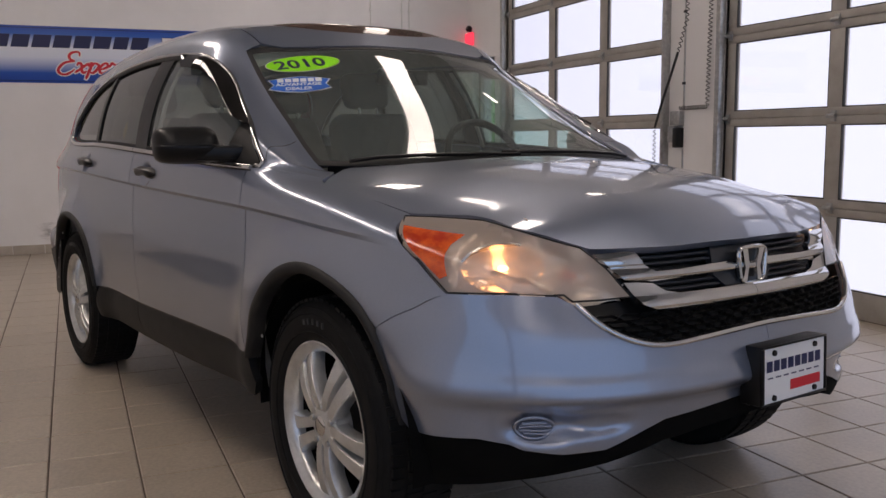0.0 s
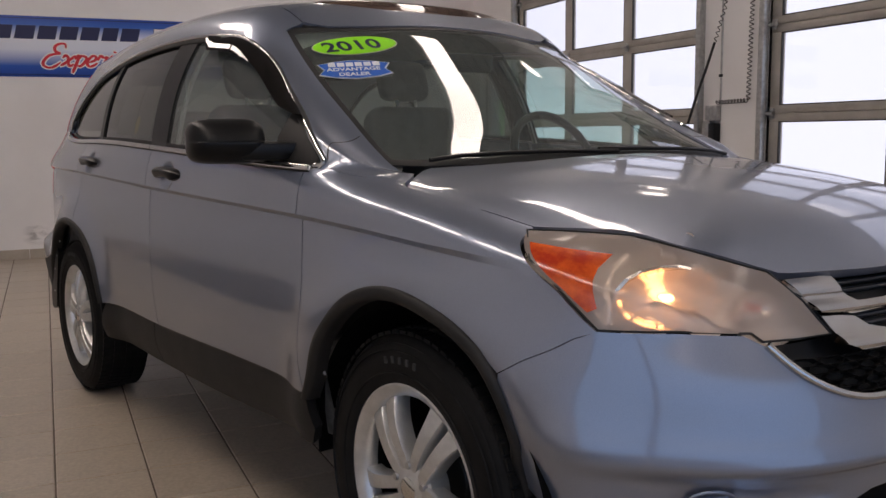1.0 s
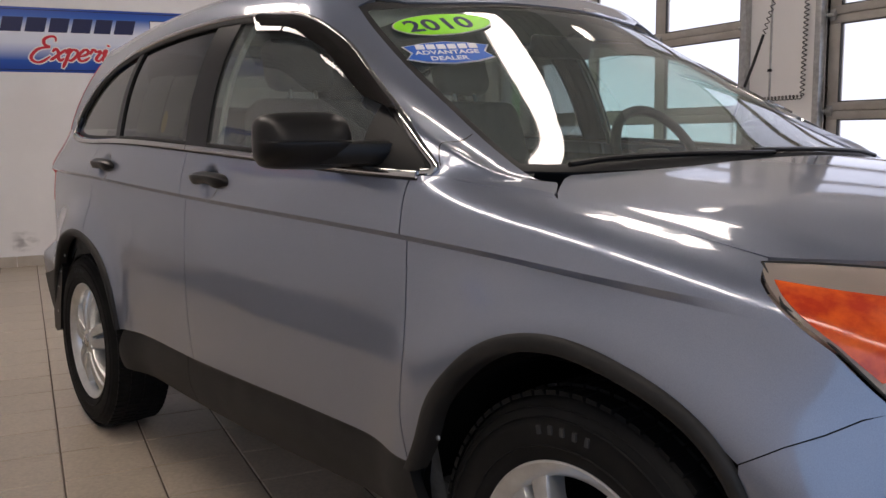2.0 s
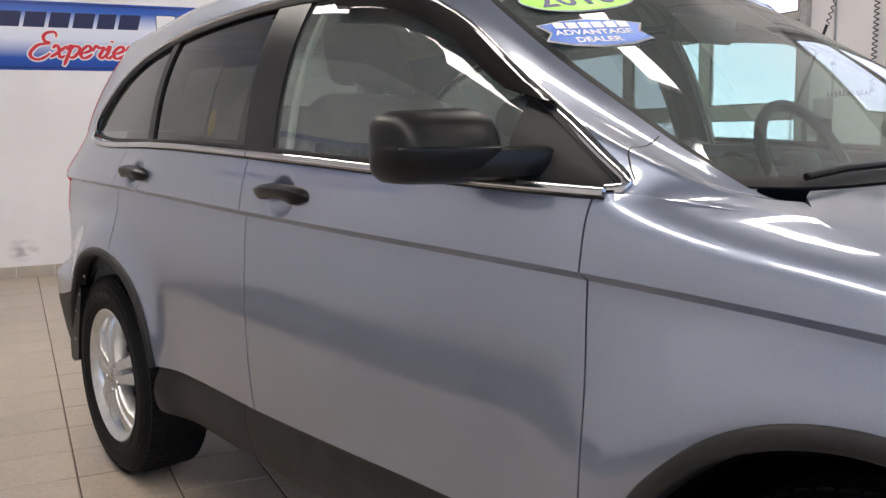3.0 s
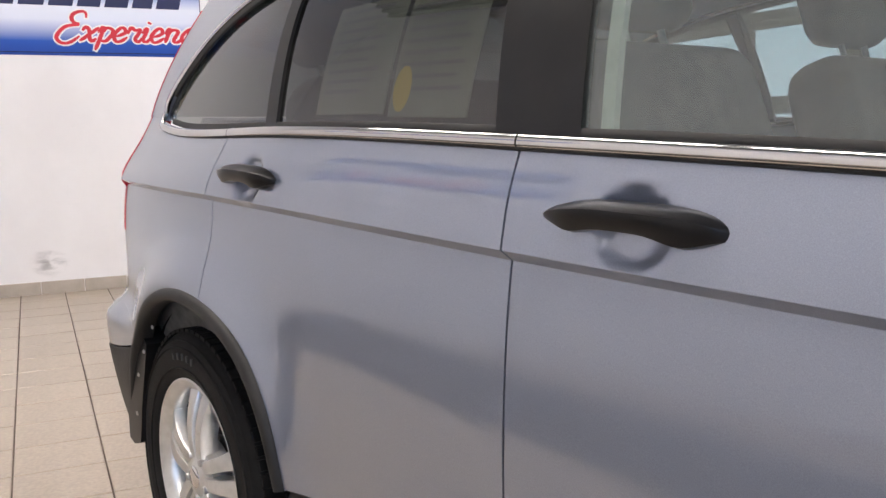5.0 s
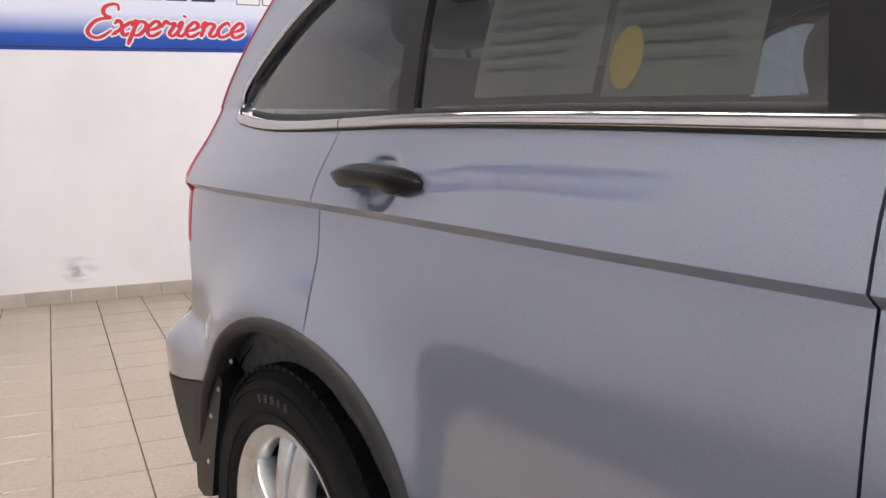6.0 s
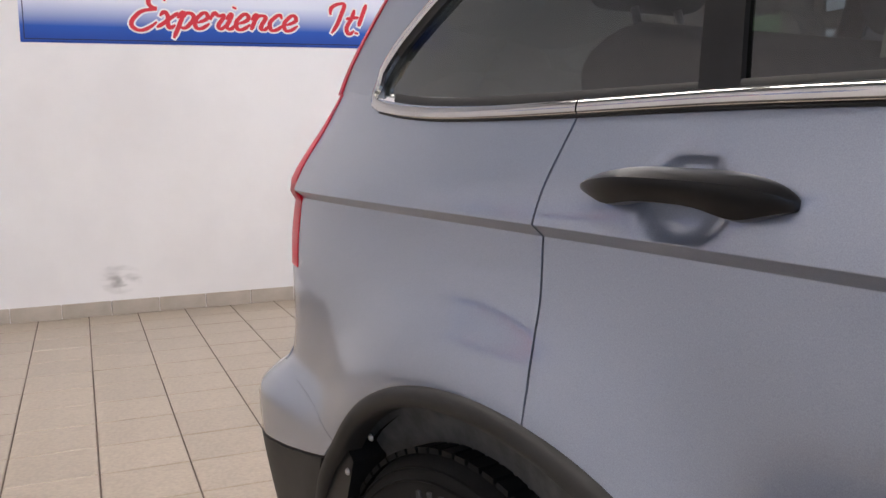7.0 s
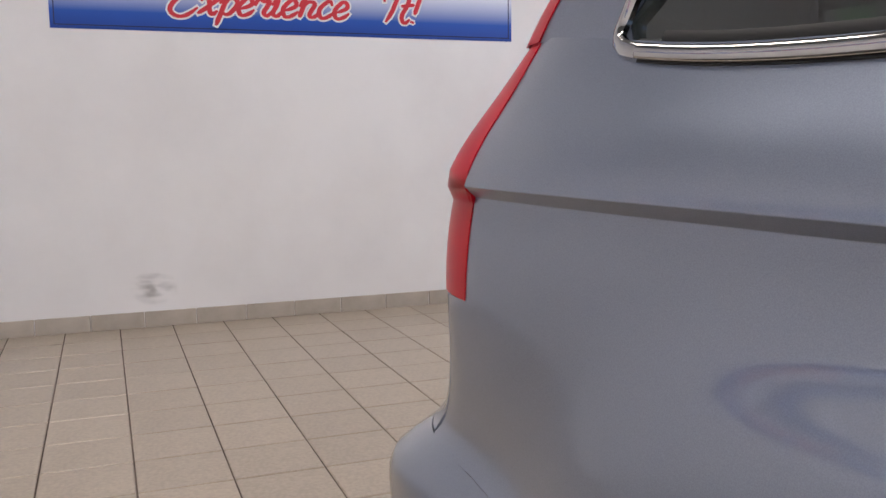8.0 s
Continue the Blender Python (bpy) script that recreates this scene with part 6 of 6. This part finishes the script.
for p, q in zip(rows, rows[1:]):
    for j in range(2):
        bm.faces.new((p[j], p[j + 1], q[j + 1], q[j]))
bmesh.ops.recalc_face_normals(bm, faces=bm.faces)
part("cowl", smooth(bm, 60), BLACK, suv, "black cowl panel")
for y0, y1 in ((0.62, -0.02), (0.05, -0.60)):
    pts = []
    for t in np.linspace(0, 1, 8):
        y = y0 + (y1 - y0) * t
        v = float(np.interp(abs(y), section_y(section_back)[::-1] * 0.95, section_back[::-1]))
        xb = 1.075 + 0.050 * (1 - (y / 0.7) ** 2) - 0.012 * t
        q = upper(xb, v)
        pts.append((float(q[0]), y, float(q[2]) + 0.004))
    arm = part("wiper", tube(pts, 0.006, 8), BLACK, suv)


# ---- stickers in the windshield ----
def sticker(x, v, name, w, h, outline, material, label, spin=0.0):
    """A flat decal on the inside of the glass, at its middle point and with its own outline."""
    c, n = on(full_upper, [(x, v)], -0.004)
    c, n = Vector(c[0]), Vector(n[0])
    q, _ = on(full_upper, [(x, v), (x, v + 0.02)], -0.004)
    across_ = (Vector(q[1]) - Vector(q[0])).normalized()
    up = n.cross(across_).normalized()
    m = Matrix((across_, up, n)).transposed().to_4x4()
    m.translation = c
    m = m @ Matrix.Rotation(radians(spin), 4, "Z")
    root = new(name)
    root.parent = suv
    root.matrix_basis = m
    root["label"] = label
    bm = bmesh.new()
    f = bm.faces.new([bm.verts.new((a * w, b * h, 0)) for a, b in outline])
    bmesh.ops.solidify(bm, geom=[f], thickness=0.0006)
    part("decal", bm, material, root)
    return root


LIME = principled("lime_print", (0.30, 0.85, 0.01), 0.4)
STICKER_BLUE = principled("blue_print", (0.02, 0.13, 0.55), 0.4)
oval = [(0.5 * math.cos(a), 0.5 * math.sin(a)) for a in np.linspace(0, 2 * math.pi, 48, False)]
year = sticker(0.472, 0.712, "year_sticker", 0.285, 0.128, oval, INK_WHITE, "lime oval sticker with the year 2010", -12)
part("lime_field", (lambda b_: (b_.faces.new([b_.verts.new((a * 0.277, c * 0.120, 0.0016)) for a, c in oval]), b_)[1])(bmesh.new()), LIME, year)
part("year_digits", text_mesh("2010", 0.092, 0.0003, 0.0, 1.05, 0.0018), INK_NAVY, year, "", pose(-0.108, -0.032, 0.0024))
shield = [(-0.5, 0.30), (-0.42, 0.34), (-0.25, 0.44), (0, 0.5), (0.25, 0.44), (0.42, 0.34), (0.5, 0.30), (0.42, 0.0), (0.5, -0.26), (0.3, -0.42), (0, -0.5), (-0.3, -0.42), (-0.5, -0.26), (-0.42, 0.0)]
deal = sticker(0.588, 0.653, "dealer_sticker", 0.225, 0.118, shield, INK_WHITE, "blue shield-shaped dealer sticker with white print", -27)
part("blue_field", (lambda b_: (b_.faces.new([b_.verts.new((a * 0.213, c * 0.107, 0.0016)) for a, c in shield]), b_)[1])(bmesh.new()), STICKER_BLUE, deal)
part("print_line", text_mesh("ADVANTAGE", 0.027, 0.0003, 0.0, 1.0, 0.0006), INK_WHITE, deal, "", pose(-0.085, -0.010, 0.0024))
part("print_line", text_mesh("DEALER", 0.027, 0.0003, 0.0, 1.0, 0.0006), INK_WHITE, deal, "", pose(-0.053, -0.040, 0.0024))
for i in range(6):
    part("name_block", box(-0.078 + 0.027 * i, -0.056 + 0.027 * i, 0.016, 0.040, 0.0018, 0.0026), INK_WHITE, deal)


# ---- papers behind the rear door glass ----
LEMON = principled("yellow_print", (0.75, 0.55, 0.05), 0.5)
PRINT = principled("grey_print", (0.22, 0.22, 0.24), 0.6)


def window_paper(name, x0, x1, v0, v1, label):
    """A printed sheet hung inside the glass."""
    root = new(name)
    root.parent = suv
    root["label"] = label
    part("sheet", sheet([(x0, v0), (x1, v0), (x1, v1), (x0, v1)], upper, 0.05, 1, -0.024, 0.001), DIM_PAPER, root)
    return root


# white sheets whose dimness behind the dark glass is put into the colour
DIM_PAPER = varied(principled("dimmed_paper", (0.4, 0.42, 0.36), 0.8), (0.25, 0.27, 0.235), (0.34, 0.36, 0.31), 6.0)
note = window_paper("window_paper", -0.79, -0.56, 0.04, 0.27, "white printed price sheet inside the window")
for i in range(9):
    v = 0.25 - 0.021 * i
    part("print_bar", sheet([(-0.77, v), (-0.60 - 0.02 * (i % 3), v), (-0.60 - 0.02 * (i % 3), v + 0.008), (-0.77, v + 0.008)], upper, 0.1, 1, -0.022), PRINT, note)
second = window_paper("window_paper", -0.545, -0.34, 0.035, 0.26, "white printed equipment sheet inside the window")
for i in range(8):
    v = 0.235 - 0.022 * i
    part("print_bar", sheet([(-0.53, v), (-0.38 + 0.015 * (i % 2), v), (-0.38 + 0.015 * (i % 2), v + 0.007), (-0.53, v + 0.007)], upper, 0.1, 1, -0.022), PRINT, second)
part("round_seal", sheet([(-0.512 + 0.024 * math.cos(a), 0.085 + 0.042 * math.sin(a)) for a in np.linspace(0, 2 * math.pi, 20, False)], upper, 0.1, 1, -0.021), LEMON, second)


# ---- floor tiles and wall base, piece by piece ----
PITCH, X_LINE, Y_LINE = 0.2995, -6.178, -1.875


def tile_mesh(w, d, h, r=0.003):
    bm = bmesh.new()
    low = [bm.verts.new((x, y, 0)) for x, y in ((0, 0), (w, 0), (w, d), (0, d))]
    mid = [bm.verts.new((x, y, h - r)) for x, y in ((0, 0), (w, 0), (w, d), (0, d))]
    top = [bm.verts.new((x, y, h)) for x, y in ((r, r), (w - r, r), (w - r, d - r), (r, d - r))]
    for a, b in ((low, mid), (mid, top)):
        for i in range(4):
            bm.faces.new((a[i - 1], a[i], b[i], b[i - 1]))
    bm.faces.new(top)
    bmesh.ops.recalc_face_normals(bm, faces=bm.faces)
    me = bpy.data.meshes.new("tile")
    bm.to_mesh(me)
    bm.free()
    me.materials.append(TILE)
    return me


rng = random.Random(4)
TILE_ME = tile_mesh(PITCH - 0.006, PITCH - 0.006, 0.005)
verts, faces = [], []
count = 0
i0, i1 = 0, int((END_X - X_LINE) / PITCH) + 1
j0, j1 = int(math.floor((END_Y - Y_LINE) / PITCH)), int((WALL_Y - Y_LINE) / PITCH) + 1
for i in range(i0, i1):
    for j in range(j0, j1):
        x, y = X_LINE + i * PITCH + 0.003, Y_LINE + j * PITCH + 0.003
        near = -6.2 < x < 0.7 and -2.2 < y < 0.3
        dz = rng.uniform(-0.0006, 0.0006)
        if near and count < 300:
            ob = new("tile", TILE_ME)
            ob.parent = floor
            ob.location = (x, y, -0.005 + dz)
            count += 1
        else:
            k = len(verts)
            verts += [(x + v.co.x, y + v.co.y, v.co.z - 0.005 + dz) for v in TILE_ME.vertices]
            faces += [[k + q for q in p.vertices] for p in TILE_ME.polygons]
me = bpy.data.meshes.new("floor_tiles")
me.from_pydata(verts, [], faces)
me.materials.append(TILE)
rest = new("floor_tiles", me)
rest.parent = floor
tagged(rest, kind="stuff")

base = tagged(new("baseboard"), "beige tile skirting along the wall foot", "baseboard", kind="structure")
me = bpy.data.meshes.new("base_tile")
bm = box(0, 0.012, 0, PITCH - 0.004, 0, 0.095, 0.003)
bm.to_mesh(me)
bm.free()
me.materials.append(BASE_TILE)
for j in range(j0, j1):
    ob = new("base_tile", me)
    ob.parent = base
    ob.location = (WALL_X, Y_LINE + j * PITCH + 0.002 + 0.14, 0)
